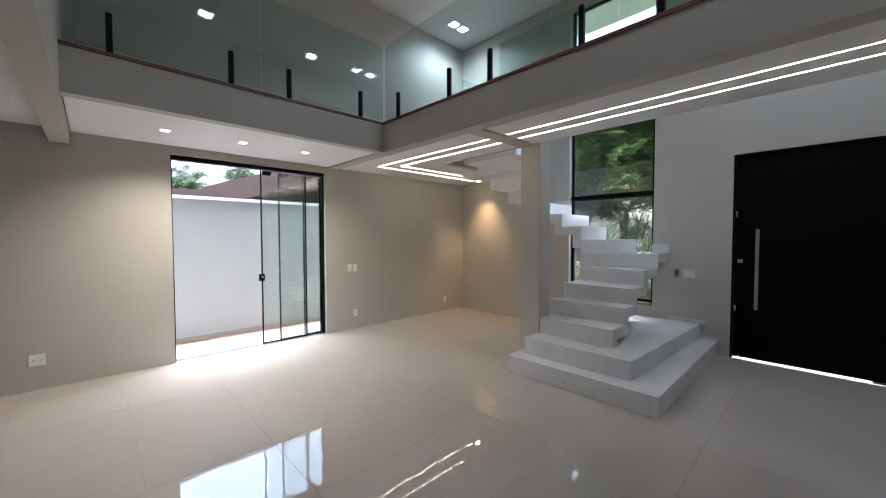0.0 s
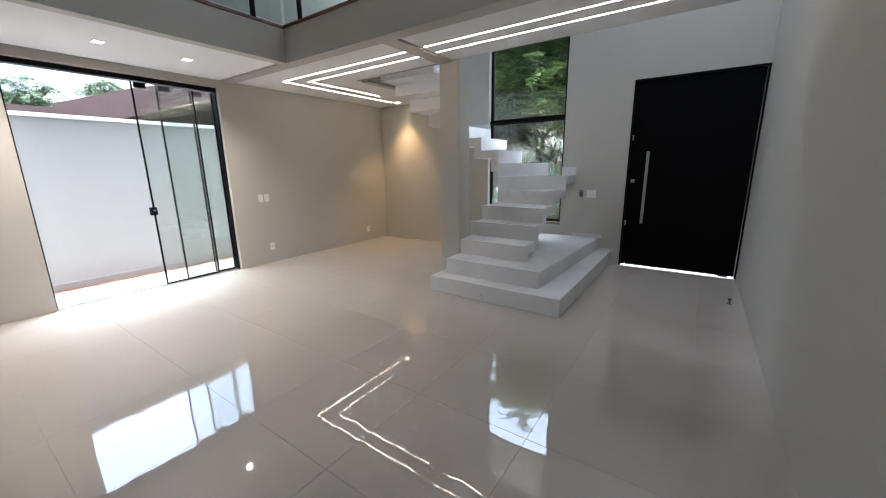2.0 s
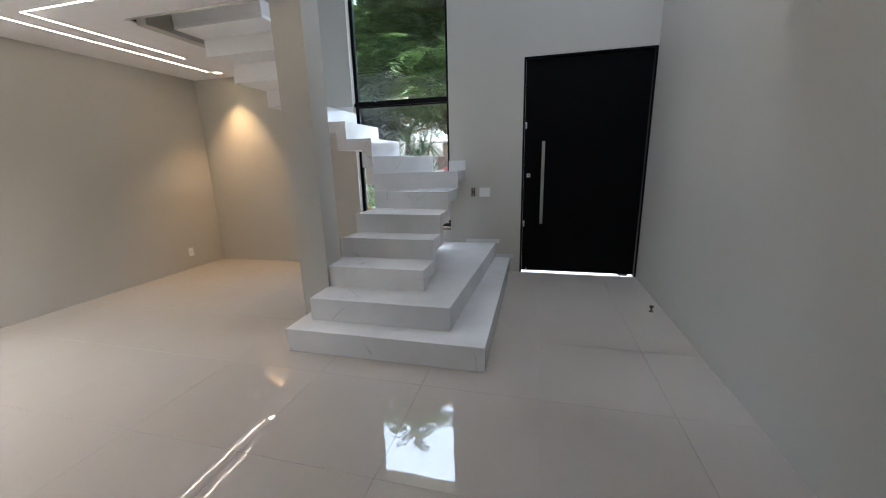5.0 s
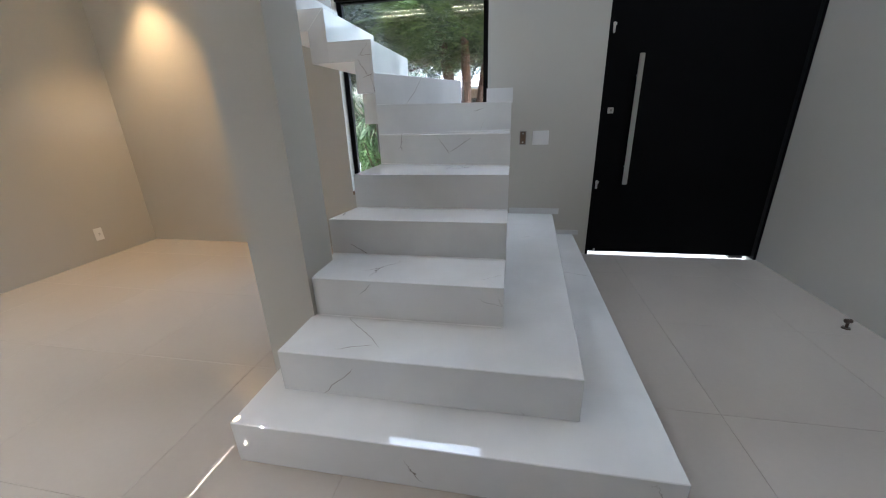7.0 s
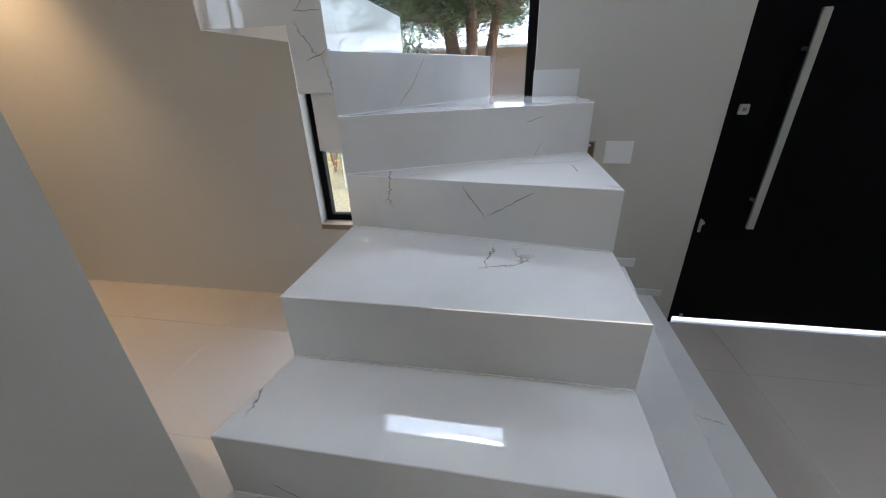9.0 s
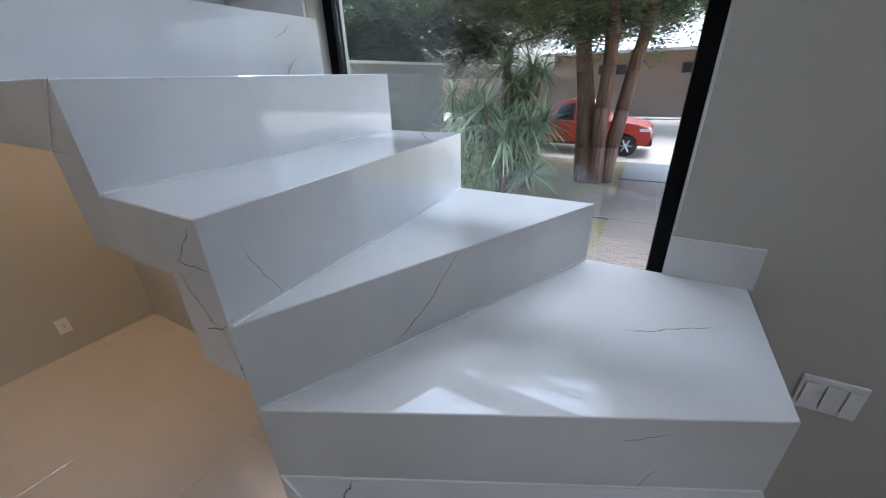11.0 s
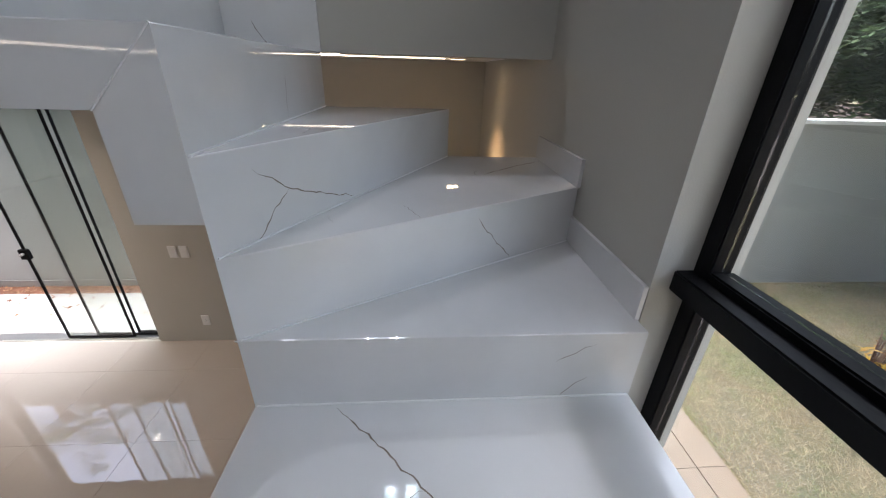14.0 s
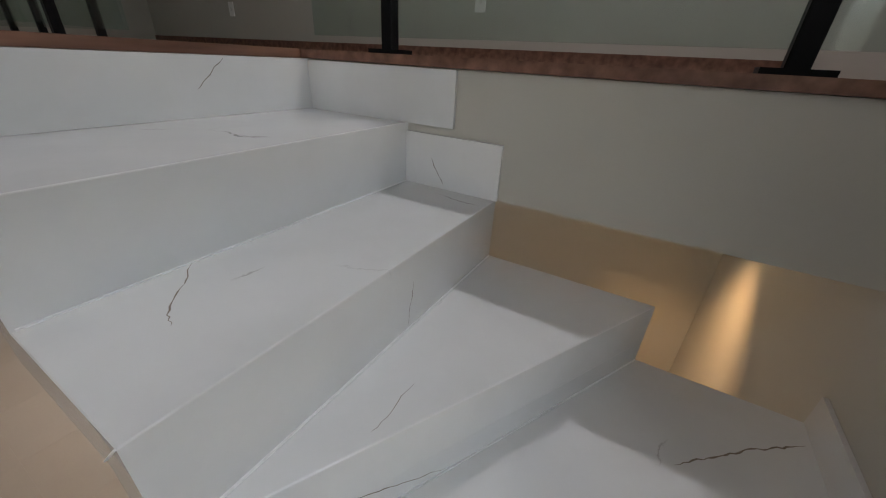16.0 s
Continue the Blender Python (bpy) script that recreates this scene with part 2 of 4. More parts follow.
SHRUB = leaf_material("shrub_leaf", (0.08, 0.17, 0.04), (0.22, 0.36, 0.10))
GRASS = leaf_material("grass_blade", (0.08, 0.065, 0.03), (0.48, 0.38, 0.23))
GREENGRASS = leaf_material("green_grass_blade", (0.09, 0.12, 0.03), (0.28, 0.29, 0.11))

# ---- building helpers ----
ORIGIN = {}


def box(bm, x0, x1, y0, y1, z0, z1):
    vs = [bm.verts.new((x, y, z)) for z in (z0, z1) for x, y in ((x0, y0), (x1, y0), (x1, y1), (x0, y1))]
    for f in ((3, 2, 1, 0), (4, 5, 6, 7), (0, 1, 5, 4), (1, 2, 6, 5), (2, 3, 7, 6), (3, 0, 4, 7)):
        bm.faces.new([vs[i] for i in f])
    return bm


def prism(bm, plan, z0, z1):
    """A plan, counter-clockwise from above, raised from z0 to z1."""
    area = sum(a[0] * b[1] - b[0] * a[1] for a, b in zip(plan, plan[1:] + plan[:1]))
    plan = plan if area > 0 else plan[::-1]
    lo, hi = [bm.verts.new((x, y, z0)) for x, y in plan], [bm.verts.new((x, y, z1)) for x, y in plan]
    bm.faces.new(lo[::-1]), bm.faces.new(hi)
    for i in range(len(plan)):
        j = (i + 1) % len(plan)
        bm.faces.new((lo[i], lo[j], hi[j], hi[i]))
    return bm


def tube(bm, a, b, r0, r1=None, n=12):
    """A tapered round bar from a to b."""
    a, b = Vector(a), Vector(b)
    turn = (b - a).to_track_quat("Z", "Y")
    rings = []
    for c, r in ((a, r0), (b, r0 if r1 is None else r1)):
        rings.append([bm.verts.new(c + turn @ Vector((r * math.cos(i * math.tau / n), r * math.sin(i * math.tau / n), 0))) for i in range(n)])
    for i in range(n):
        j = (i + 1) % n
        bm.faces.new((rings[0][i], rings[0][j], rings[1][j], rings[1][i]))
    bm.faces.new(rings[0][::-1]), bm.faces.new(rings[1])
    return bm


def soften(bm, w=0.004, n=2):
    bmesh.ops.bevel(bm, geom=bm.edges[:], offset=w, segments=n, affect="EDGES", clamp_overlap=True)
    return bm


def B(*dims, soft=0.0):
    bm = box(bmesh.new(), *dims)
    return soften(bm, soft) if soft else bm


def link_mesh(name, bm, mat):
    me = bpy.data.meshes.new(name)
    bm.to_mesh(me)
    bm.free()
    me.materials.append(mat)
    return new(name, me)


def thing(name, at, label, category, group="", kind=""):
    ob = new(name)
    ob.location = at
    ob.empty_display_size = 0.1
    ORIGIN[ob] = Vector(at)
    return tagged(ob, label, category, group, kind)


def part(name, bm, mat, parent, label="", smooth=False):
    """Links a bmesh, drawn in the place's own metres, as one mesh under a thing or a part."""
    bmesh.ops.translate(bm, verts=bm.verts[:], vec=-ORIGIN[parent])
    ob = link_mesh(name, bm, mat)
    ob.parent = parent
    ORIGIN[ob] = ORIGIN[parent]
    if smooth:
        for p in ob.data.polygons:
            p.use_smooth = True
    return tagged(ob, label)


def setting(name, bm, mat, label, category):
    ob = link_mesh(name, bm, mat)
    ORIGIN[ob] = Vector((0, 0, 0))
    return tagged(ob, label, category, kind="structure")


def from_arrays(name, verts, faces, mat, parent=None, smooth=False):
    me = bpy.data.meshes.new(name)
    off = ORIGIN[parent] if parent else Vector((0, 0, 0))
    me.from_pydata([tuple(Vector(v) - off) for v in verts], [], faces)
    me.materials.append(mat)
    ob = new(name, me)
    if parent:
        ob.parent = parent
        ORIGIN[ob] = off
    return ob


def wall_with_holes(axis, c0, c1, u0, u1, z0, z1, holes):
    """A wall across axis ('x' or 'y') from c0 to c1, along u0..u1, with rectangular holes (ua, ub, za, zb) that go right through."""
    bm = bmesh.new()
    us = sorted({u0, u1, *[h[0] for h in holes], *[h[1] for h in holes]})
    zs = sorted({z0, z1, *[h[2] for h in holes], *[h[3] for h in holes]})
    for ua, ub in zip(us, us[1:]):
        run = None
        for za, zb in zip(zs, zs[1:]):
            solid = not any(h[0] < (ua + ub) / 2 < h[1] and h[2] < (za + zb) / 2 < h[3] for h in holes)
            if solid:
                run = (run[0], zb) if run else (za, zb)
            if run and (not solid or zb == zs[-1]):
                box(bm, *((c0, c1, ua, ub) if axis == "x" else (ua, ub, c0, c1)), *run)
                run = None
    bmesh.ops.remove_doubles(bm, verts=bm.verts[:], dist=1e-5)
    return bm


# ---- plan ----
H = 0.19                    # one riser
XR, YB = 6.13, -9.6         # side wall, back wall
ZC, ZF, ZU = 2.68, 3.04, 5.6   # lower ceiling, upper floor, upper ceiling
GZ = -0.10                  # garden
XM, YM = 1.56, -3.16        # edges of the gallery round the void
YE = -2.03                  # front edge of the bridge
XP = 1.59                   # edge of the stairwell
GD = (-5.21, -3.21, 2.585)  # glass door
FD = (4.725, 6.13, 2.597)   # front door
WN = (2.50, 3.81, 0.57, 5.35)  # tall window

setting("wall_west", wall_with_holes("x", -0.2, 0.0, YB - 0.2, 0.2, -0.3, ZU + 0.2, [(GD[0], GD[1], -0.02, GD[2])]), WALL, "tall greige painted wall with a glass door opening", "wall")
setting("wall_north", wall_with_holes("y", 0.0, 0.2, 0.0, XR, -0.3, ZU + 0.2, [(WN[0], WN[1], WN[2], WN[3]), (FD[0], FD[1], -0.02, FD[2])]), WALL, "double-height greige front wall with tall window and doorway", "wall")
setting("wall_east", B(XR, XR + 0.2, YB - 0.2, 0.2, -0.3, ZU + 0.2), WALL, "plain greige painted side wall beside the front door", "wall")
setting("wall_south", B(0.0, XR, YB - 0.2, YB, -0.3, ZU + 0.2), WALL, "plain greige painted back wall of the house", "wall")
setting("wall_upper", B(0.0, XR, -6.22, -6.07, 2.55, ZU), WALL, "greige upper wall resting on a beam over the opening", "wall")
setting("ceiling", B(0.0, XR, YB, 0.0, ZU, ZU + 0.2), WHITE, "plain white upper ceiling over the void", "ceiling")
setting("ceiling_back", B(0.0, XR, YB, -6.22, 2.70, 2.85), WHITE, "white ceiling behind the beam", "ceiling")

# gallery slab: deck with painted edges
deck = bmesh.new()
prism(deck, [(0.0, -6.07), (XM, -6.07), (XM, YM), (XR, YM), (XR, YE), (2.55, YE), (2.55, -1.665), (XP, -1.665), (XP, 0.0), (0.0, 0.0)], 2.87, 3.01)
setting("gallery_slab", deck, WALL, "greige concrete gallery slab round the void", "gallery")
edges = bmesh.new()
box(edges, XM - 0.12, XM, -6.07, YM + 0.16, 2.66, 2.87)
box(edges, 0.0, XM - 0.12, YM, YM + 0.16, 2.662, 2.87)
box(edges, XM, XR, YM, YM + 0.16, 2.66, 2.87)
box(edges, 2.90, 3.08, YM + 0.16, YE, 2.662, 2.87)
box(edges, XP - 0.10, XP, -1.93, 0.0, 2.66, 2.87)
setting("gallery_beams", edges, WALL, "greige painted beams along the gallery edges", "beam")


def ceiling_panel(name, plan):
    """A white plasterboard field with a dark shadow gap round it."""
    ob = setting(name, prism(bmesh.new(), plan, ZC, ZC + 0.012), WHITE, "white plasterboard ceiling field with shadow gap", "ceiling")
    return ob


ceiling_panel("ceiling_gallery", [(0.012, -6.06), (XM - 0.135, -6.06), (XM - 0.135, YM - 0.015), (0.012, YM - 0.015)])
ceiling_panel("ceiling_stair_hall", [(0.012, YM + 0.175), (2.885, YM + 0.175), (2.885, YE - 0.004), (1.475, YE - 0.004), (1.475, -0.012), (0.012, -0.012)])
ceiling_panel("ceiling_entrance", [(3.095, YM + 0.175), (XR - 0.012, YM + 0.175), (XR - 0.012, YE - 0.012), (3.095, YE - 0.012)])
gap = bmesh.new()
for x0, x1, y0, y1 in ((0.0, XM - 0.12, -6.07, YM), (0.0, 1.49, YM + 0.16, 0.0), (1.49, 2.90, YM + 0.16, YE), (3.08, XR, YM + 0.16, YE)):
    box(gap, x0, x1, y0, y1, ZC + 0.03, ZC + 0.05)
setting("ceiling_gap", gap, SHADOWGAP, "dark recessed shadow gap above the ceiling fields", "ceiling")
cover = bmesh.new()
box(cover, 2.90, XR, YE - 0.01, YE, ZC + 0.002, 2.87)
box(cover, 1.49, 2.90, YE - 0.002, YE, 2.665, 2.87)
setting("bridge_edge", cover, WALL, "thin greige front edge of the bridge", "beam")

# upper floor of brown wood, with a nosing that oversails the slab edge
uf = prism(bmesh.new(), [(0.0, -6.07), (XM + 0.012, -6.07), (XM + 0.012, YM - 0.012), (XR, YM - 0.012), (XR, YE + 0.012), (2.55, YE + 0.012), (2.55, -1.675), (XP + 0.012, -1.675), (XP + 0.012, -0.001), (0.0, -0.001)], 3.012, ZF)
setting("floor_upper", uf, WOOD, "brown wood upper floor with rounded nosing edge", "floor")
setting("baseboard_upper", B(0.0, 0.012, -6.07, 0.0, ZF, ZF + 0.07), WOOD, "brown wood baseboard on the upper wall", "baseboard")

col = B(2.87, 3.14, -1.985, -1.74, 0.0, 2.87)
setting("column", col, WALL, "square greige painted column beside the stairs", "column")
setting("floor_bed", B(0.0, XR, YB, 0.0, -0.3, -0.006), GROUT, "grey grout bed under the floor tiles", "floor")
setting("wall_outer_sill", B(WN[0], WN[1], -0.004, 0.24, WN[2] - 0.03, WN[2] + 0.004), SILLSTONE, "beige stone sill of the tall window", "window sill")


# ---- windows and doors ----
def window_frame():
    w = thing("window_1", (3.15, 0.1, WN[2]), "tall black-framed fixed window beside the stairs", "window", kind="structure")
    y0, y1 = 0.085, 0.135
    for x in (WN[0], WN[1] - 0.045):
        part("window_post", B(x, x + 0.045, y0, y1, WN[2], WN[3], soft=0.003), BLACK, w)
    for z in (WN[2] + 0.004, WN[3] - 0.045):
        part("window_rail", B(WN[0] + 0.045, WN[1] - 0.045, y0 + 0.002, y1, z, z + 0.04, soft=0.003), BLACK, w)
    bar = part("mullion", B(WN[0] + 0.045, WN[1] - 0.045, y0 - 0.002, y1 + 0.004, 2.165, 2.245, soft=0.004), BLACK, w, "thick black middle bar")
    part("bar_rib", B(WN[0] + 0.002, WN[1] - 0.002, y0 - 0.045, y0, 2.178, 2.228, soft=0.004), BLACK, bar)
    part("mullion", B(WN[0] + 0.045, WN[1] - 0.045, y0 - 0.002, y1 + 0.002, 4.0, 4.045, soft=0.003), BLACK, w)
    for za, zb in ((WN[2] + 0.044, 2.163), (2.247, 3.998), (4.047, WN[3] - 0.047)):
        g = part("pane", B(WN[0] + 0.046, WN[1] - 0.046, 0.108, 0.114, za, zb), GLASS, w)
        g.visible_shadow = False
    return w


window_frame()


def glass_door():
    d = thing("door_2", (-0.05, -4.2, 0.0), "black-railed sliding glass door, leaves stacked at one side, half open", "door", kind="structure")
    part("head_rail", B(-0.17, -0.05, GD[0], GD[1], GD[2] - 0.055, GD[2] - 0.002, soft=0.004), BLACK, d)
    for y in (GD[0] + 0.002, GD[1] - 0.018):
        part("jamb_profile", B(-0.165, -0.06, y, y + 0.016, 0.0, GD[2] - 0.055, soft=0.002), BLACK, d)
    part("floor_track", B(-0.165, -0.055, GD[0] + 0.02, GD[1] - 0.02, -0.02, 0.0), STEEL, d)
    leaves = ((-4.165, -3.50, -0.075), (-3.905, -3.25, -0.11), (-3.52, -3.232, -0.145))
    for k, (ya, yb, x) in enumerate(leaves):
        leaf = part("door_leaf", B(x - 0.004, x + 0.004, ya, yb, 0.012, GD[2] - 0.075), GLASS, d, "clear glass leaf")
        leaf.visible_shadow = False
        for y in (ya, yb - 0.018):
            part("edge_strip", B(x - 0.009, x + 0.009, y, y + 0.018, 0.008, GD[2] - 0.072, soft=0.002), BLACK, leaf)
        part("bottom_strip", B(x - 0.008, x + 0.008, ya + 0.018, yb - 0.018, 0.006, 0.026), BLACK, leaf)
        part("roller", B(x - 0.016, x + 0.016, ya + 0.03, ya + 0.15, GD[2] - 0.13, GD[2] - 0.071, soft=0.004), BLACK, leaf)
        if k == 0:
            lock = part("lock", B(x - 0.02, x + 0.022, ya - 0.035, ya + 0.04, 0.93, 1.03, soft=0.005), BLACK, leaf, "black lock case")
            part("knob", tube(bmesh.new(), (x + 0.02, ya + 0.005, 0.99), (x + 0.045, ya + 0.005, 0.99), 0.012), STEEL, d)


glass_door()


def front_door():
    d = thing("door_1", ((FD[0] + FD[1]) / 2, 0.04, 0.0), "closed black pivot front door with long steel pull", "door", kind="structure")
    part("door_frame", B(FD[0], FD[0] + 0.022, 0.0, 0.14, 0.0, FD[2] - 0.022), DOORBLACK, d)
    part("door_frame", B(FD[1] - 0.022, FD[1] - 0.002, 0.0, 0.14, 0.0, FD[2] - 0.022), DOORBLACK, d)
    part("door_frame", B(FD[0], FD[1] - 0.002, 0.0, 0.14, FD[2] - 0.022, FD[2] - 0.001), DOORBLACK, d)
    leaf = part("door_leaf", B(FD[0] + 0.025, FD[1] - 0.03, 0.028, 0.078, 0.022, FD[2] - 0.026, soft=0.003), DOORBLACK, d)
    hx = 4.975
    pull = part("pull_handle", B(hx - 0.018, hx + 0.018, -0.045, -0.028, 0.655, 1.65, soft=0.003), STEEL, d, "long flat brushed steel pull handle")
    for z in (0.80, 1.50):
        part("standoff", tube(bmesh.new(), (hx, -0.03, z), (hx, 0.03, z), 0.009), STEEL, pull)
    lk = part("lock", B(4.785, 4.83, 0.016, 0.03, 1.225, 1.272, soft=0.003), STEEL, d, "square steel lock rosette")
    part("keyhole", B(4.800, 4.815, 0.012, 0.017, 1.24, 1.257), DARKPLASTIC, lk)
    for z in (0.65, 1.85):
        b = part("bolt", B(4.757, 4.772, 0.012, 0.03, z - 0.045, z + 0.03, soft=0.003), STEEL, d, "small steel edge bolt")
        part("bolt_tab", B(4.752, 4.777, 0.005, 0.014, z + 0.005, z + 0.022), STEEL, b)
    part("drop_seal", B(4.80, 4.815, 0.02, 0.03, 0.035, 0.05), STEEL, d)
    part("pivot", B(FD[1] - 0.20, FD[1] - 0.09, 0.03, 0.075, -0.002, 0.021), DARKPLASTIC, d, "dark floor pivot")


front_door()

# ---- stairs ----
P1, P2 = (3.145, -0.905), (2.55, -0.90)
XL, XS = 3.145, 4.02
W = -0.003
NOSES = {3: ((XL, -1.965), (XS, -1.965)), 4: ((3.097, -1.645), (XS, -1.645)), 5: ((XL, -1.385), (XS, -1.385)), 6: (P1, (XS, -1.03)),
         7: (P1, (4.015, -0.488)), 8: (P1, (3.585, W)), 9: (P1, (3.13, W)), 10: ((2.852, -0.903), (2.845, W)), 11: (P2, (2.545, W)),
         12: (P2, (2.043, W)), 13: (P2, (XP, -0.398)), 14: (P2, (XP, -0.892)), 15: ((2.55, -1.22), (XP, -1.22)), 16: ((2.55, -1.665), (XP, -1.665))}
OUTER = {7: (4.01, W), 12: (XP, W)}
T = 0.12
stair = thing("staircase", (3.4, -1.2, 0.0), "white marble-look folded-plate winder staircase on two broad plinth steps", "staircase")
for k, plan in ((1, [(3.02, -2.46), (4.60, -2.46), (4.60, W), (3.02, W)]), (2, [(3.125, -2.262), (4.31, -2.262), (4.41, W), (3.125, W)])):
    st = part("plinth_step", soften(prism(bmesh.new(), plan, (k - 1) * H + (0.0 if k > 1 else 0.001), k * H), 0.003, 1), MARBLE, stair, "broad white plinth step")
for k in range(3, 16):
    (a, b), (c, d) = NOSES[k], NOSES[k + 1]
    plan = [a, b] + ([OUTER[k]] if k in OUTER else []) + ([d] if d != b else []) + ([c] if c != a else [])
    n = Vector((b[0] - a[0], b[1] - a[1], 0)).normalized().cross(Vector((0, 0, -1)))
    off = (n.x * T, n.y * T)
    strip = [a, b, (b[0] + off[0], b[1] + off[1]), (a[0] + off[0], a[1] + off[1])]
    strip = [(max(x, XP + 0.001) if k > 11 else min(max(x, 2.0), XS), max(min(y, W), -0.905 if k in (12, 13) else -9)) for x, y in strip]
    low = (k - 1) * H - (T if k > 3 else 0.0)
    st = prism(bmesh.new(), plan, k * H - T, k * H)
    top = [ed for ed in st.edges if all(abs(v.co.z - k * H) < 1e-6 for v in ed.verts)]
    bmesh.ops.bevel(st, geom=top, offset=0.002, segments=1, affect="EDGES")
    prism(st, strip, low + 0.001, k * H - T)
    st.normal_update()
    for f in st.faces:
        f.material_index = int(f.normal.z < -0.5 or f.normal.dot(n) > 0.7)
    part("step", st, MARBLE, stair).data.materials.append(WHITE)
    e = Vector((b[0] - a[0], b[1] - a[1], 0)).normalized()
    j = bmesh.new()
    q = [Vector((*a, 0)) + e * 0.006, Vector((*b, 0)) - e * 0.006]
    prism(j, [(v.x - n.x * s, v.y - n.y * s) for v, s in ((q[0], 0.004), (q[1], 0.004), (q[1], -0.001), (q[0], -0.001))], (k - 1) * H - 0.002, (k - 1) * H + 0.003)
    part("joint", j, JOINT, stair, "thin white joint line")
part("riser", B(XP + 0.001, 2.55, -1.665, -1.645, 15 * H + 0.001, 3.011), MARBLE, stair, "top riser below the wood nosing")
part("soffit", B(XP + 0.001, 2.55, -1.663, -1.22 - T, 15 * H - T - 0.03, 15 * H - T - 0.002), WHITE, stair, "white painted soffit")

for k in (10, 11, 14, 15):
    (ax, ay), z = NOSES[k][0], k * H
    p, q = ((2.551, ay, z), (2.551, ay - T, z - T)) if k > 13 else ((ax, -0.9055, z), (ax - T, -0.9055, z - T))
    part("mitre_joint", tube(bmesh.new(), p, q, 0.0016, n=5), JOINT, stair, "thin white mitre line")

# veins that run through the slabs
def vein(marks, normal, width, seed):
    """A thin broken dark line through a few marks on one face, wandering between them and tapering at its ends."""
    r = random.Random(seed)
    n = Vector(normal).normalized()
    pts = []
    for a, b in zip(marks, marks[1:]):
        a, b = Vector(a), Vector(b)
        m = max(4, int((b - a).length / 0.012))
        side = (b - a).normalized().cross(n)
        drift = 0.0
        for i in range(m):
            drift = drift * 0.7 + r.uniform(-0.0035, 0.0035)
            pts.append(a.lerp(b, i / m) + side * (drift if i else 0.0))
    pts.append(Vector(marks[-1]))
    vs, fs = [], []
    for i, p in enumerate(pts):
        e = (pts[min(i + 1, len(pts) - 1)] - pts[max(i - 1, 0)]).normalized().cross(n)
        w = width * 0.5 * min(1.0, 0.25 + 5 * i / len(pts), 0.25 + 5 * (len(pts) - 1 - i) / len(pts)) * r.uniform(0.45, 1.25)
        vs += [p + n * 0.0012 - e * w, p + n * 0.0012 + e * w]
        if i:
            k = 2 * i
            fs.append((k - 2, k, k + 1, k - 1))
    tagged(from_arrays("vein", vs, fs, VEIN, stair), "fine dark brown vein")


vein([(2.563, -0.711, 1.900), (2.687, -0.580, 1.900), (2.759, -0.509, 1.900), (2.844, -0.447, 1.900)], (0, 0, 1), 0.0034, 1)
vein([(2.759, -0.509, 1.900), (2.811, -0.666, 1.900), (2.851, -0.760, 1.900)], (0, 0, 1), 0.0026, 2)
vein([(2.546, -0.208, 2.011), (2.546, -0.119, 2.060)], (1, 0.006, 0), 0.0016, 3)
vein([(2.546, -0.180, 1.902), (2.546, -0.121, 1.962)], (1, 0.006, 0), 0.0026, 4)
vein([(2.244, -0.358, 2.250), (2.178, -0.242, 2.093)], (0.871, 0.492, 0), 0.0026, 5)
vein([(2.447, -0.846, 2.427), (2.374, -0.808, 2.368), (2.261, -0.749, 2.321), (2.174, -0.703, 2.290)], (0.463, 0.886, 0), 0.0026, 6)
vein([(2.374, -0.808, 2.368), (2.413, -0.829, 2.336), (2.463, -0.855, 2.281)], (0.463, 0.886, 0), 0.0026, 7)
vein([(1.897, -0.290, 2.280), (1.782, -0.162, 2.280), (1.674, -0.024, 2.280)], (0, 0, 1), 0.0038, 8)
vein([(2.234, -0.564, 2.280), (2.333, -0.516, 2.280)], (0, 0, 1), 0.0016, 9)
vein([(2.020, -0.896, 2.590), (2.041, -0.896, 2.476)], (0.008, 1, 0), 0.0016, 10)
vein([(1.602, -1.121, 2.753), (1.602, -1.073, 2.676)], (1, 0, 0), 0.0026, 11)
vein([(2.305, -1.216, 2.660), (2.411, -1.088, 2.660), (2.420, -1.057, 2.660)], (0, 0, 1), 0.0026, 12)
vein([(2.168, -0.789, 2.470), (2.291, -0.791, 2.470)], (0, 0, 1), 0.0016, 13)
vein([(1.903, -1.645, 3.005), (1.991, -1.645, 2.926)], (0, 1, 0), 0.0026, 14)
vein([(2.983, -0.018, 1.710), (3.086, -0.148, 1.710), (3.118, -0.180, 1.710)], (0, 0, 1), 0.0026, 15)
vein([(3.352, -0.481, 1.512), (3.312, -0.563, 1.407), (3.274, -0.640, 1.331)], (0.899, -0.438, 0), 0.0026, 16)
vein([(3.724, -0.349, 1.330), (3.793, -0.322, 1.330), (3.907, -0.249, 1.330)], (0, 0, 1), 0.0026, 17)
vein([(3.795, -0.594, 1.138), (3.825, -0.579, 1.199)], (0.432, -0.902, 0), 0.0016, 18)
vein([(3.144, -0.845, 1.636), (3.143, -0.796, 1.524)], (1, 0.017, 0), 0.0016, 19)
vein([(3.317, -1.977, 0.380), (3.484, -2.129, 0.380), (3.531, -2.181, 0.380)], (0, 0, 1), 0.0026, 20)
vein([(3.497, -2.167, 0.380), (3.357, -2.214, 0.380)], (0, 0, 1), 0.0026, 21)
vein([(3.202, -1.645, 0.627), (3.290, -1.645, 0.574)], (0, -1, 0), 0.0026, 22)
vein([(3.919, -1.894, 0.570), (4.004, -1.836, 0.570)], (0, 0, 1), 0.0016, 23)
vein([(3.559, -0.964, 1.125), (3.636, -0.975, 1.020)], (-0.141, -0.990, 0), 0.0026, 24)
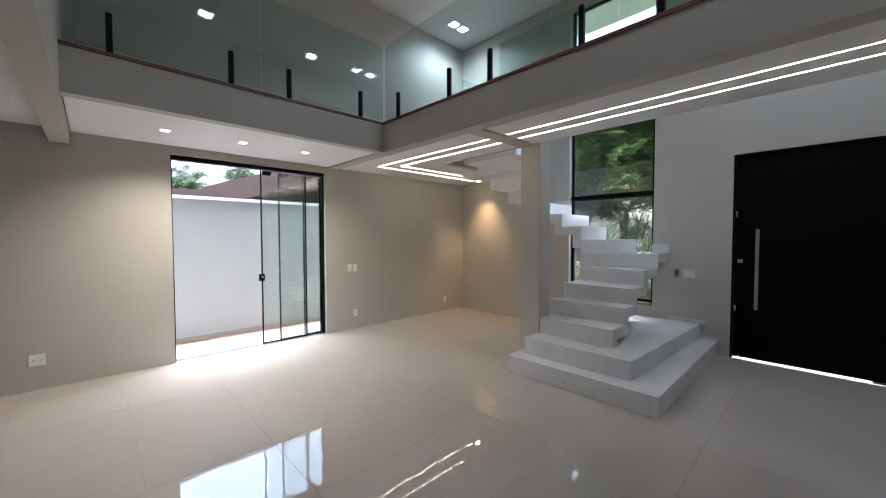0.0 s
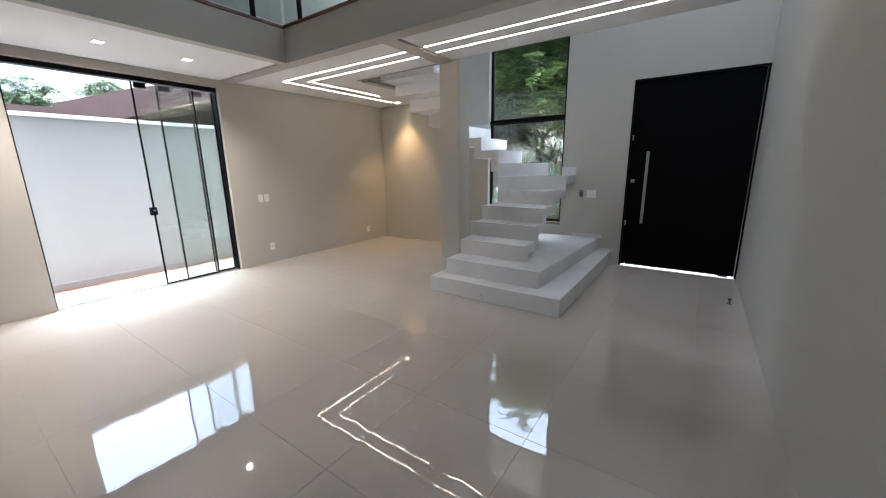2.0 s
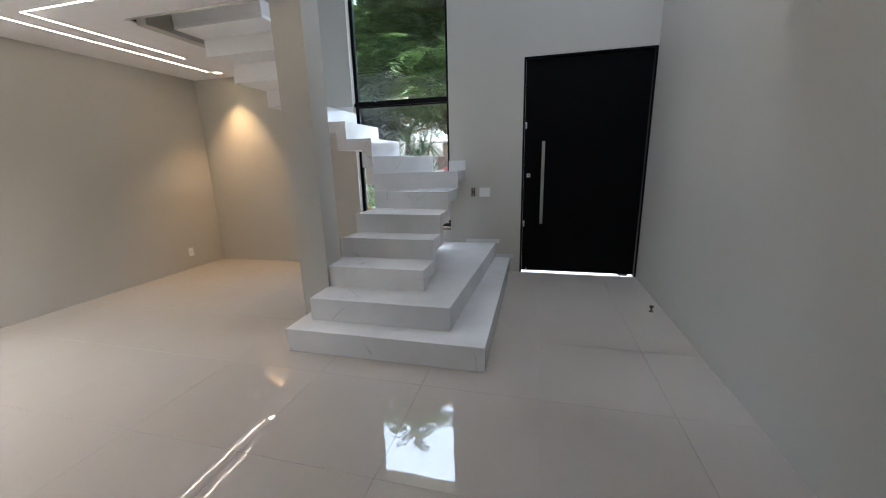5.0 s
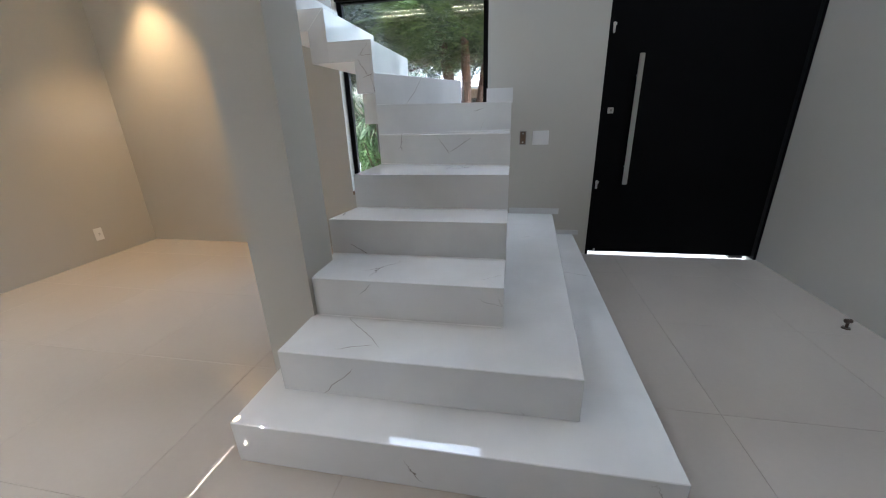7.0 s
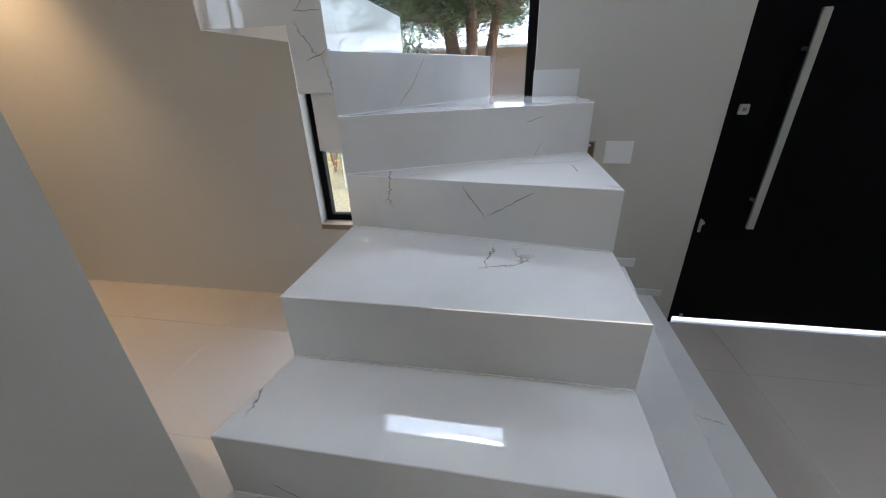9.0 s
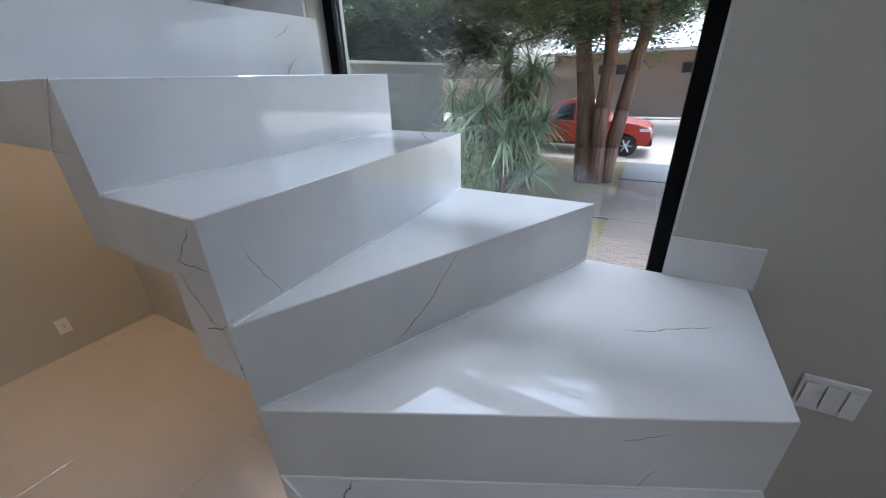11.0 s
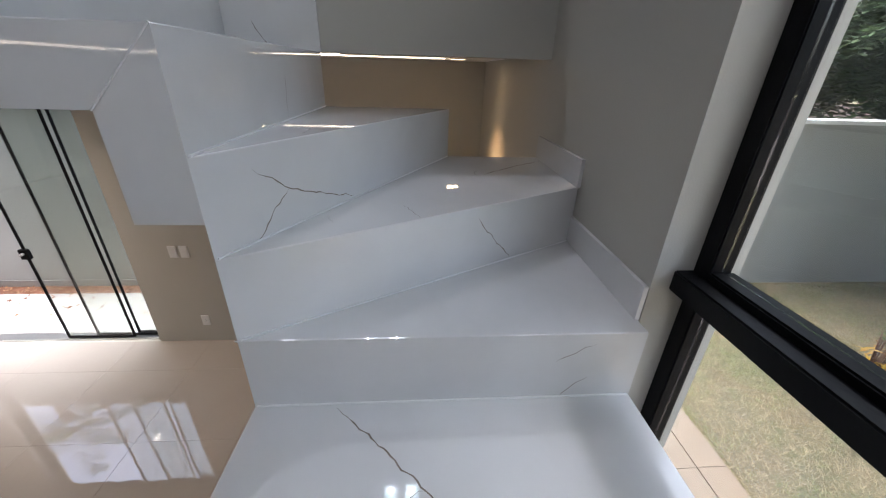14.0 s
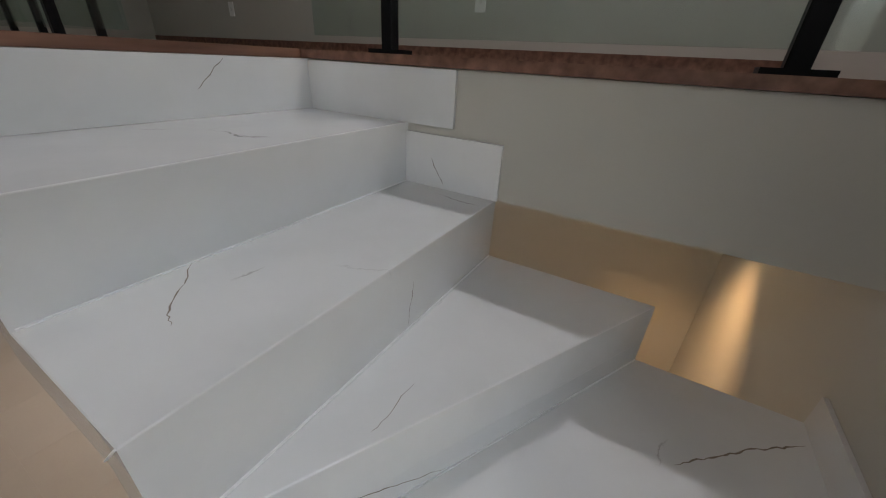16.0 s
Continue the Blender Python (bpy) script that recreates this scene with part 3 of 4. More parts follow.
vein([(3.636, -0.975, 1.032), (3.785, -0.996, 1.118)], (-0.141, -0.990, 0), 0.0026, 25)
vein([(3.827, -0.578, 1.295), (3.754, -0.613, 1.273)], (0.432, -0.902, 0), 0.0016, 26)
vein([(3.694, -0.730, 1.140), (3.808, -0.710, 1.140), (3.912, -0.684, 1.140), (3.979, -0.641, 1.140)], (0, 0, 1), 0.0026, 27)
vein([(3.905, -0.695, 1.140), (3.921, -0.756, 1.140), (3.925, -0.833, 1.140)], (0, 0, 1), 0.0026, 28)
vein([(3.376, -0.912, 1.140), (3.429, -0.875, 1.140)], (0, 0, 1), 0.0026, 29)
vein([(3.446, -2.262, 0.331), (3.306, -2.262, 0.194)], (0, -1, 0), 0.0026, 30)
vein([(3.121, -0.905, 1.693), (3.054, -0.905, 1.625), (3.142, -0.905, 1.623)], (0, -1, 0), 0.0026, 31)
vein([(3.138, -0.905, 1.521), (3.042, -0.905, 1.480)], (0, -1, 0), 0.0026, 32)

sk = thing("stair_skirting", (4.0, 0.0, 0.2), "white marble-look skirting pieces along the stair walls", "skirting", kind="structure")
for d in ((4.02, 4.46, -0.012, -0.001, 2 * H, 2 * H + 0.052), (4.42, 4.645, -0.012, -0.001, H, H + 0.04), (3.802, 4.02, -0.012, -0.001, 7 * H, 7 * H + 0.12),
          (XP, 2.055, -0.012, -0.001, 12 * H, 12 * H + 0.09), (2.045, 2.498, -0.012, -0.001, 11 * H, 11 * H + 0.09),
          (XP + 0.001, XP + 0.012, -1.22, -0.886, 14 * H, 14 * H + 0.165), (XP + 0.001, XP + 0.012, -1.663, -1.05, 15 * H, 3.008)):
    part("skirting_piece", B(*d), MARBLE, sk)


# ---- glass railings ----
def railing(name, a, b, ends, posts, base=ZF, top=1.0, plate=False):
    """A frameless glass railing from a to b: glass between the end marks, black clamps at the marks named."""
    a, b = Vector((*a, base)), Vector((*b, base))
    e = (b - a).normalized()
    s = Vector((-e.y, e.x, 0))
    r = thing(name, (a + b) / 2, "frameless glass railing with short black clamp posts", "railing", group="gallery railings")

    def block(u0, u1, s0, s1, z0, z1, w=0.0):
        bm = bmesh.new()
        prism(bm, [tuple((a + e * u + s * v).xy) for u, v in ((u0, s0), (u1, s0), (u1, s1), (u0, s1))], base + z0, base + z1)
        return soften(bm, w, 1) if w else bm

    for u0, u1 in zip(ends, ends[1:]):
        g = part("glass_pane", block(u0 + 0.006, u1 - 0.006, -0.005, 0.005, 0.045, top), RAILGLASS, r)
        g.visible_shadow = False
    for u in posts:
        p = part("clamp_post", block(u - 0.021, u + 0.021, -0.019, 0.019, 0.0, 0.335, 0.003), BLACK, r)
        if plate:
            part("base_plate", block(u - 0.06, u + 0.06, -0.035, 0.035, -0.001, 0.012), BLACK, p)
    return r


railing("glass_railing", (1.50, -6.06), (1.50, -3.10), (0, 1.44, 2.94), (0.28, 1.16, 1.72, 2.60))
railing("glass_railing", (1.52, -3.10), (XR - 0.01, -3.10), (0, 1.47, 2.95, 4.58), (0.28, 1.19, 1.75, 2.67, 3.23, 4.15))
railing("glass_railing", (1.545, -1.66), (1.545, -0.012), (0, 1.645), (0.335, 1.34), plate=True)
railing("glass_railing", (2.60, -2.075), (XR - 0.01, -2.075), (0, 1.7, 3.5), (0.28, 1.4, 2.0, 3.2))


# ---- lights that the place has ----
def led_line(name, runs):
    t = thing(name, (*runs[0][:1], runs[0][2], ZC), "thin recessed warm-white LED line in the ceiling", "led strip", group="ceiling led lines")
    for x0, x1, y0, y1 in runs:
        part("diffuser", B(x0, x1, y0, y1, ZC - 0.003, ZC + 0.006), LED, t)
    return t


led_line("led_line", [(0.61, 2.875, -2.6045, -2.6005), (0.613, 0.617, -2.6005, -0.36)])
led_line("led_line", [(0.885, 2.865, -2.3805, -2.3765), (0.888, 0.892, -2.3765, -0.95)])
led_line("led_line", [(3.118, XR - 0.03, -2.6145, -2.6105)])
led_line("led_line", [(3.118, XR - 0.03, -2.3945, -2.3905)])


def downlight(x, y, z, lit, size, label, power=0.0, colour=(1, 1, 1), cone=100, group="downlights"):
    t = thing("downlight", (x, y, z), label, "downlight", group=group)
    s = size / 2
    rim = bmesh.new()
    for d in ((-s - 0.012, s + 0.012, -s - 0.012, -s), (-s - 0.012, s + 0.012, s, s + 0.012), (-s - 0.012, -s, -s, s), (s, s + 0.012, -s, s)):
        box(rim, x + d[0], x + d[1], y + d[2], y + d[3], z - 0.006, z + 0.004)
    part("rim", rim, PLASTIC, t)
    part("diffuser", B(x - s, x + s, y - s, y + s, z - 0.003, z + 0.004), lit, t)
    if power:
        lamp("downlight_lamp", "SPOT", look((x, y, z - 0.03), (x, y + 0.0001, 0)), power, colour, cone=cone, blend=0.9, soft=0.025)
    return t


for y in (-5.345, -4.608, -3.86):
    downlight(0.77, y, ZC, SPOTLED, 0.075, "small square lit recessed downlight in white ceiling", 11, (1.0, 0.82, 0.62), 140)
downlight(0.70, -0.29, ZC, WARMLED, 0.075, "small square warm lit downlight near the corner", 12, (1.0, 0.60, 0.26), 84)
for x, y in ((0.57, -0.85), (0.57, -0.61)):
    downlight(x, y, ZU, PANELLED, 0.16, "square lit recessed light in the upper ceiling", 7, (0.97, 0.98, 1.0), 150, group="upper downlights")
for x, y in ((5.3, -4.34), (5.5, -2.3), (5.4, -1.2), (5.4, -0.8)):
    downlight(x, y, ZU, PANELLED, 0.22, "square lit recessed light in the upper ceiling", 4.5, (0.97, 0.98, 1.0), 150, group="upper downlights")


# ---- fixtures ----
def plate(name, wall, u, z, w, h, label, category, gangs=1, group="wall plates"):
    """A white plate on a wall ('x' on the side wall, 'y' on the front wall) with its rockers or sockets."""
    at = (0.0, u, z) if wall == "x" else (u, 0.0, z)
    t = thing(name, at, label, category, group=group)

    def slab(u0, u1, z0, z1, d0, d1, soft=0.0):
        return B(d0, d1, u0, u1, z0, z1, soft=soft) if wall == "x" else B(u0, u1, -d1, -d0, z0, z1, soft=soft)

    part("plate", slab(u - w / 2, u + w / 2, z - h / 2, z + h / 2, 0.001, 0.010, 0.002), PLASTIC, t)
    n = gangs
    for i in range(n):
        c = u - w / 2 + w * (i + 0.5) / n
        if category == "socket":
            ins = part("insert", slab(c - 0.017, c + 0.017, z - 0.022, z + 0.022, 0.010, 0.012), PLASTIC, t)
            for dz in (-0.009, 0.0, 0.009):
                part("pin_hole", slab(c - 0.0035 + (0.006 if dz == 0 else 0), c + 0.0035 + (0.006 if dz == 0 else 0), z + dz - 0.003, z + dz + 0.003, 0.012, 0.0125), DARKPLASTIC, ins)
        else:
            part("rocker", slab(c - w / n * 0.34, c + w / n * 0.34, z - h * 0.36, z + h * 0.36, 0.010, 0.014, 0.002), PLASTIC, t)
    return t


plate("light_switch", "x", -2.795, 1.04, 0.075, 0.12, "white double rocker light switch on greige wall", "light switch", 2)
plate("light_switch", "x", -2.695, 1.04, 0.075, 0.12, "white single rocker light switch on greige wall", "light switch", 1)
plate("socket", "x", -2.691, 0.262, 0.075, 0.12, "white wall socket low beside the glass door", "socket")
plate("socket", "x", -0.565, 0.240, 0.075, 0.12, "white wall socket low near the warm corner", "socket")
plate("socket", "x", -6.36, 0.31, 0.12, 0.12, "wide white wall socket low on greige wall", "socket", 2)
plate("socket", "x", -4.48, 3.36, 0.075, 0.12, "white wall socket on the upper wall", "socket")
plate("socket", "x", -1.78, 3.38, 0.075, 0.12, "white wall socket on the upper wall behind the railing", "socket")
plate("light_switch", "y", 4.265, 1.047, 0.135, 0.115, "wide white three-gang switch plate beside the stairs", "light switch", 3)
bx = thing("wall_box", (4.115, 0.0, 1.047), "uncovered brown electrical box set in the wall", "wall box")
rim = bmesh.new()
for d in ((4.088, 4.145, 0.990, 0.997), (4.088, 4.145, 1.098, 1.105), (4.088, 4.094, 0.997, 1.098), (4.139, 4.145, 0.997, 1.098)):
    box(rim, d[0], d[1], -0.004, -0.0005, d[2], d[3])
part("box_rim", rim, DARKPLASTIC, bx)
part("box_back", B(4.094, 4.139, -0.002, -0.0005, 0.997, 1.098), CARDBROWN, bx)
for z in (1.012, 1.083):
    part("screw_lug", tube(bmesh.new(), (4.1165, -0.002, z), (4.1165, -0.006, z), 0.006, n=10), STEEL, bx)

stop = thing("door_stop", (6.01, -1.10, 0.0), "small dark metal door stop screwed to the floor", "door stop")
part("stop_base", tube(bmesh.new(), (6.01, -1.10, 0.0), (6.01, -1.10, 0.008), 0.022, 0.019, 20), DARKMETAL, stop)
part("stop_stem", tube(bmesh.new(), (6.01, -1.10, 0.007), (6.01, -1.10, 0.045), 0.008, 0.007, 14), DARKMETAL, stop)
part("stop_head", soften(tube(bmesh.new(), (5.992, -1.10, 0.05), (6.025, -1.10, 0.05), 0.014, 0.014, 16), 0.003), DARKMETAL, stop)

# ---- side yard ----
setting("yard_paving", B(-0.98, -0.2, -12, 0.2, -0.3, -0.03), PALECONCRETE, "pale concrete strip outside the glass door", "paving")
setting("ground", B(-90, 90, -70, 110, -0.5, GZ), LAWN, "dry patchy lawn of the front garden", "ground")
setting("ground_side", B(-1.23, -0.98, -12, 0.2, -0.4, -0.06), SOIL, "bare reddish soil strip along the yard wall", "ground")
yw = thing("yard_wall", (-1.3, -2.0, -0.1), "white rendered boundary wall, body colour dimmed below its pale coping", "boundary wall", kind="structure")
# same white wall as the coping, dimmed in colour to hold back its brightness
part("wall_body", B(-1.36, -1.22, -12, 7.9, -0.3, 2.15), YARDDIM, yw)
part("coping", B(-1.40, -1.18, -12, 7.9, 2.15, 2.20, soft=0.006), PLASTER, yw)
part("plinth", B(-1.219, -1.205, -12, 0.2, -0.3, 0.03), CONCRETE, yw, "stained plinth band")
lv, lf = [], []
rng = random.Random(5)
for i in range(900):
    c = Vector((rng.uniform(-1.2, -0.97) if rng.random() < 0.85 else rng.uniform(-0.97, -0.5), rng.uniform(-7, -1.5), -0.05))
    if c.x > -0.97:
        c.z = -0.024
    a, s = rng.uniform(0, math.tau), rng.uniform(0.012, 0.03)
    e, f = Vector((math.cos(a), math.sin(a), 0.2)) * s, Vector((-math.sin(a), math.cos(a), rng.uniform(-0.2, 0.4))) * s * 0.5
    k = len(lv)
    lv += [c - e, c + f + Vector((0, 0, 0.006)), c + e, c - f]
    lf.append((k, k + 1, k + 2, k + 3))
DRYLEAF = leaf_material("dry_leaf", (0.16, 0.06, 0.02), (0.36, 0.20, 0.10))
tagged(from_arrays("fallen_leaves", lv, lf, DRYLEAF), "scattered dry brown leaves on soil and concrete", "leaves", kind="stuff")

# neighbour's carport over the wall
cp = thing("carport", (-6.0, -2.0, -0.06), "neighbour's carport with red-brown sloping fascia, shade inside painted near-black", "carport")


def slope(bm, x0, x1, pts, depth):
    vs = [[bm.verts.new((x, y, z - dd)) for y, z in pts for dd in (0, depth)] for x in (x0, x1)]
    for i in range(len(pts) - 1):
        a, b = 2 * i, 2 * i + 2
        bm.faces.new((vs[0][a], vs[0][b], vs[0][b + 1], vs[0][a + 1]))
        bm.faces.new((vs[1][a + 1], vs[1][b + 1], vs[1][b], vs[1][a]))
        bm.faces.new((vs[0][a], vs[1][a], vs[1][b], vs[0][b]))
        bm.faces.new((vs[0][b + 1], vs[1][b + 1], vs[1][a + 1], vs[0][a + 1]))
    for k in (0, 2 * len(pts) - 2):
        bm.faces.new((vs[0][k], vs[0][k + 1], vs[1][k + 1], vs[1][k]))
    bmesh.ops.recalc_face_normals(bm, faces=bm.faces[:])
    return bm


part("fascia", slope(bmesh.new(), -4.06, -4.0, [(-4.15, 2.67), (-2.9, 3.12), (-1.2, 3.62), (3.0, 4.7)], 0.52), ROOFBROWN, cp)
part("fascia", B(-4.06, -3.98, -9.0, -4.1, 2.12, 2.60, soft=0.004), ROOFBROWN, cp)
part("roof_deck", slope(bmesh.new(), -9.0, -4.06, [(-9.0, 2.45), (-4.15, 2.62), (-2.9, 3.06), (-1.2, 3.56), (3.0, 4.6)], 0.10), UNDERSHADE, cp)
for y in (-3.4, -2.4, -1.4, -0.4):
    part("rafter", B(-8.9, -4.07, y, y + 0.08, 2.34, 2.50), ROOFBROWN, cp)
# back and end walls added to shut out sky, their near-black is painted shade
part("back_wall", B(-9.1, -9.0, -9.0, 3.0, -0.1, 2.34), UNDERSHADE, cp)
part("sky_stop_gable", slope(bmesh.new(), -9.1, -9.0, [(-4.15, 2.62), (-2.9, 3.06), (-1.2, 3.56), (3.0, 4.6)], 0.3), UNDERSHADE, cp)
part("sky_stop_infill", slope(bmesh.new(), -9.08, -9.02, [(-9.0, 2.5), (-4.15, 2.6), (-1.2, 3.4), (3.0, 4.4)], 2.4), UNDERSHADE, cp)
part("sky_stop_end", B(-9.0, -4.06, 2.9, 3.0, -0.1, 4.5), UNDERSHADE, cp)
for y in (-8.8, -3.9, 1.5):
    part("post", B(-4.3, -4.15, y, y + 0.15, -0.06, 2.5), ROOFBROWN, cp)


# ---- front garden ----
pth = thing("garden_path", (4.0, 4.0, GZ), "stepped brown wood-look tile path across the lawn", "path", kind="structure")
for d in ((3.37, 6.0, 1.85, 6.88), (2.885, 3.37, 1.965, 3.195), (2.885, 3.37, 4.445, 5.675)):
    part("path_bed", B(*d, -0.3, GZ + 0.006), CONCRETE, pth)
porch = thing("porch", (3.0, 1.0, GZ), "beige stone-tiled porch strip in front of the house", "porch", kind="structure")
part("porch_bed", B(-0.2, 6.33, 0.2, 1.838, -0.4, GZ + 0.020), GROUT, porch)
setting("porch_roof", B(-0.6, 6.9, 0.2, 2.5, 6.25, 6.45, soft=0.01), PLASTER, "plain pale porch roof slab high over the entrance", "roof")
setting("kerb_slab", B(3.32, 7.0, 6.95, 8.6, -0.3, GZ + 0.025), DARKCONCRETE, "dark grey concrete slab between path and road", "pavement")
setting("road", B(-60, 60, 8.62, 19.0, -0.3, GZ + 0.012), ASPHALT, "pale dusty street with a parked car", "road")


def fan_leaf(vs, fs, base, d, up, length, width, droop, n=3):
    """One long blade that bends down towards its tip."""
    side = d.cross(up)
    side = side.normalized() if side.length > 1e-4 else Vector((1, 0, 0))
    k = len(vs)
    for i in range(n + 1):
        u = i / n
        c = base + d * (length * u) + Vector((0, 0, -droop * u * u * length))
        w = width * (1 - u) ** 0.7 * (0.55 + 0.9 * min(u * 3, 1) * 0.5)
        vs.append(c - side * w)
        vs.append(c + side * w)
    for i in range(n):
        a = k + 2 * i
        fs.append((a, a + 1, a + 3, a + 2))


def yucca(at, heads, height, seed):
    r = random.Random(seed)
    t = thing("yucca", at, "large spiky-leaved yucca clump with many heads", "yucca")
    o = Vector(at)
    stem, vs, fs = bmesh.new(), [], []
    for h in range(heads):
        a = r.uniform(0, math.tau)
        tip = o + Vector((math.cos(a) * r.uniform(0.05, 0.6), math.sin(a) * r.uniform(0.05, 0.6), height * r.uniform(0.2, 1.0)))
        tube(stem, o + Vector((math.cos(a) * 0.08, math.sin(a) * 0.08, -0.05)), tip, 0.045, 0.03, 8)
        for i in range(62):
            az, el = r.uniform(0, math.tau), math.asin(r.uniform(-0.55, 0.98))
            d = Vector((math.cos(az) * math.cos(el), math.sin(az) * math.cos(el), math.sin(el)))
            fan_leaf(vs, fs, tip + d * 0.03, d, Vector((0, 0, 1)), r.uniform(0.45, 0.78), 0.024, r.uniform(0.1, 0.5))
    part("stem", stem, BARK, t)
    from_arrays("blades", vs, fs, YUCCA, t)
    return t


yucca((1.45, 5.2, GZ), 15, 1.55, 2)
yucca((0.75, 5.5, GZ), 14, 1.9, 3)
yucca((1.2, 6.4, GZ), 18, 2.3, 4)
yucca((0.1, 6.3, GZ), 9, 1.7, 9)
yucca((1.6, 5.6, GZ), 8, 1.25, 13)


def shrub(at, radius, height, count, seed, mat, label):
    r = random.Random(seed)
    t = thing("shrub", at, label, "shrub")
    o = Vector(at)
    st, vs, fs = bmesh.new(), [], []
    for i in range(9):
        a = r.uniform(0, math.tau)
        tube(st, o + Vector((0, 0, -0.03)), o + Vector((math.cos(a) * radius * 0.6, math.sin(a) * radius * 0.6, height * r.uniform(0.5, 0.9))), 0.014, 0.006, 6)
    for i in range(count):
        a, q = r.uniform(0, math.tau), r.random() ** 0.5
        p = o + Vector((math.cos(a) * radius * q, math.sin(a) * radius * q, height * r.uniform(0.08, 1.0) * (1 - 0.35 * q * q)))
        az, el = r.uniform(0, math.tau), r.uniform(-0.5, 0.9)
        d = Vector((math.cos(az) * math.cos(el), math.sin(az) * math.cos(el), math.sin(el)))
        fan_leaf(vs, fs, p, d, Vector((0, 0, 1)), r.uniform(0.08, 0.15), 0.022, 0.3, 2)
    part("stem", st, BARK, t)
    from_arrays("leaves", vs, fs, mat, t)
    return t


shrub((1.05, 4.65, GZ), 0.5, 1.05, 900, 11, SHRUB, "leafy green shrub in front of the yucca")
shrub((0.45, 5.2, GZ), 0.5, 1.0, 700, 12, SHRUB, "leafy green shrub beside the boundary wall")


CROTON = leaf_material("orange_leaf", (0.45, 0.20, 0.03), (0.62, 0.42, 0.06))
shrub((0.62, 4.08, GZ), 0.14, 0.6, 45, 14, CROTON, "small orange and yellow leaved plant before the shrubs")


def tree(at, stems, crown_at, crown, sprays, seed, mat, label, leaf=0.075, low=0.0):
    """Leaning stems with limbs, and a crown of many drooping sprays of small leaflets in uneven layers."""
    r = random.Random(seed)
    t = thing("tree", at, label, "tree")
    o, cc = Vector(at), Vector(crown_at)
    wood, vs, fs = bmesh.new(), [], []
    for dx, dy, r0, hgt, lx, ly in stems:
        p = o + Vector((dx, dy, -0.1))
        rad, n = r0, 6
        for i in range(n):
            q = o + Vector((dx + lx * ((i + 1) / n) ** 1.3 + r.uniform(-0.03, 0.03), dy + ly * ((i + 1) / n) ** 1.3, hgt * (i + 1) / n))
            tube(wood, p, q, rad, rad * 0.9, 12)
            p, rad = q, rad * 0.9
        for i in range(5):
            a = r.uniform(0, math.tau)
            e = p + Vector((math.cos(a) * crown[0] * 0.6, math.sin(a) * crown[1] * 0.6, crown[2] * r.uniform(0.1, 0.7)))
            tube(wood, p, e, rad * 0.55, rad * 0.15, 7)
    clumps = []
    while len(clumps) < 46:
        v = Vector((r.uniform(-1, 1), r.uniform(-1, 1), r.uniform(-1, 1)))
        if 0.3 < v.length < 1:
            clumps.append(cc + Vector((v.x * crown[0], v.y * crown[1], v.z * crown[2])))
    for i in range(sprays):
        c = clumps[i % len(clumps)] + Vector((r.gauss(0, 0.14 * crown[0]), r.gauss(0, 0.14 * crown[0]), r.gauss(0, 0.09 * crown[2])))
        if c.z < low:
            c.z = low + r.uniform(0, 0.5)
        az = r.uniform(0, math.tau)
        d = Vector((math.cos(az), math.sin(az), r.uniform(-0.55, 0.15))).normalized()
        side = d.cross(Vector((0, 0, 1))).normalized()
        ln = leaf * r.uniform(4.0, 6.0)
        last = None
        for j in range(8):
            u = (j + 1) / 8
            b = c + d * ln * u + Vector((0, 0, -0.25 * ln * u * u))
            root = len(vs)
            vs.append(b)
            if last is not None:
                vs.append(b + side * 0.006)
                fs.append((last, root, root + 1))
            last = root
            for sgn in (-1, 1):
                e = (side * sgn + d * 0.55 + Vector((0, 0, r.uniform(-0.35, 0.1)))).normalized() * leaf * (1.25 - 0.6 * abs(u - 0.4)) * 1.25
                w = d * leaf * 0.26
                k = len(vs)
                vs.extend((b + e * 0.5 + w, b + e, b + e * 0.5 - w))
                fs.append((root, k, k + 1, k + 2))
    part("trunk", wood, BARK, t, smooth=True)
    from_arrays("crown", vs, fs, mat, t)
    return t


tree((2.88, 6.6, GZ), [(-0.20, 0.0, 0.20, 4.0, -0.65, 0.2), (0.0, -0.08, 0.15, 4.2, -0.1, -0.3), (0.15, 0.06, 0.15, 4.0, 0.5, 0.3), (-0.03, 0.16, 0.16, 4.4, -0.2, 0.6)],
     (2.2, 6.4, 4.75), (3.6, 2.4, 2.25), 7000, 21, LEAF, "multi-stemmed garden tree with red-brown bark and feathery leaves", 0.125, 2.0)
tree((-3.4, 9.5, GZ), [(0, 0, 0.2, 3.0, 0.2, 0.1)], (-3.4, 9.5, 4.6), (3.3, 3.0, 2.9), 6500, 22, FARLEAF, "dense dark green tree behind the boundary wall", 0.15, 1.6)
tree((-1.8, 14.0, GZ), [(0, 0, 0.2, 3.0, 0.2, 0.1)], (-0.6, 15.0, 6.4), (5.4, 3.0, 4.9), 5600, 23, FARLEAF, "dense dark green street tree", 0.19, 1.4)
tree((-7.2, 8.2, GZ), [(0, 0, 0.22, 3.2, 0.2, -0.1)], (-7.2, 8.2, 4.6), (3.0, 3.4, 2.9), 5200, 27, FARLEAF, "dense dark green tree behind the boundary wall", 0.16, 1.5)
tree((6.5, 16.5, GZ), [(0, 0, 0.2, 3.2, 0.2, 0.1)], (6.0, 16.5, 5.6), (4.5, 2.4, 3.0), 1900, 24, FARLEAF, "dense green tree across the street", 0.15, 2.8)
tree((-12.0, -3.4, GZ), [(0, 0, 0.2, 3.0, 0.1, 0.1)], (-12.0, -3.35, 3.75), (0.95, 0.8, 0.75), 900, 25, FARLEAF, "rounded green tree beyond the neighbour's roof", 0.09, 2.0)
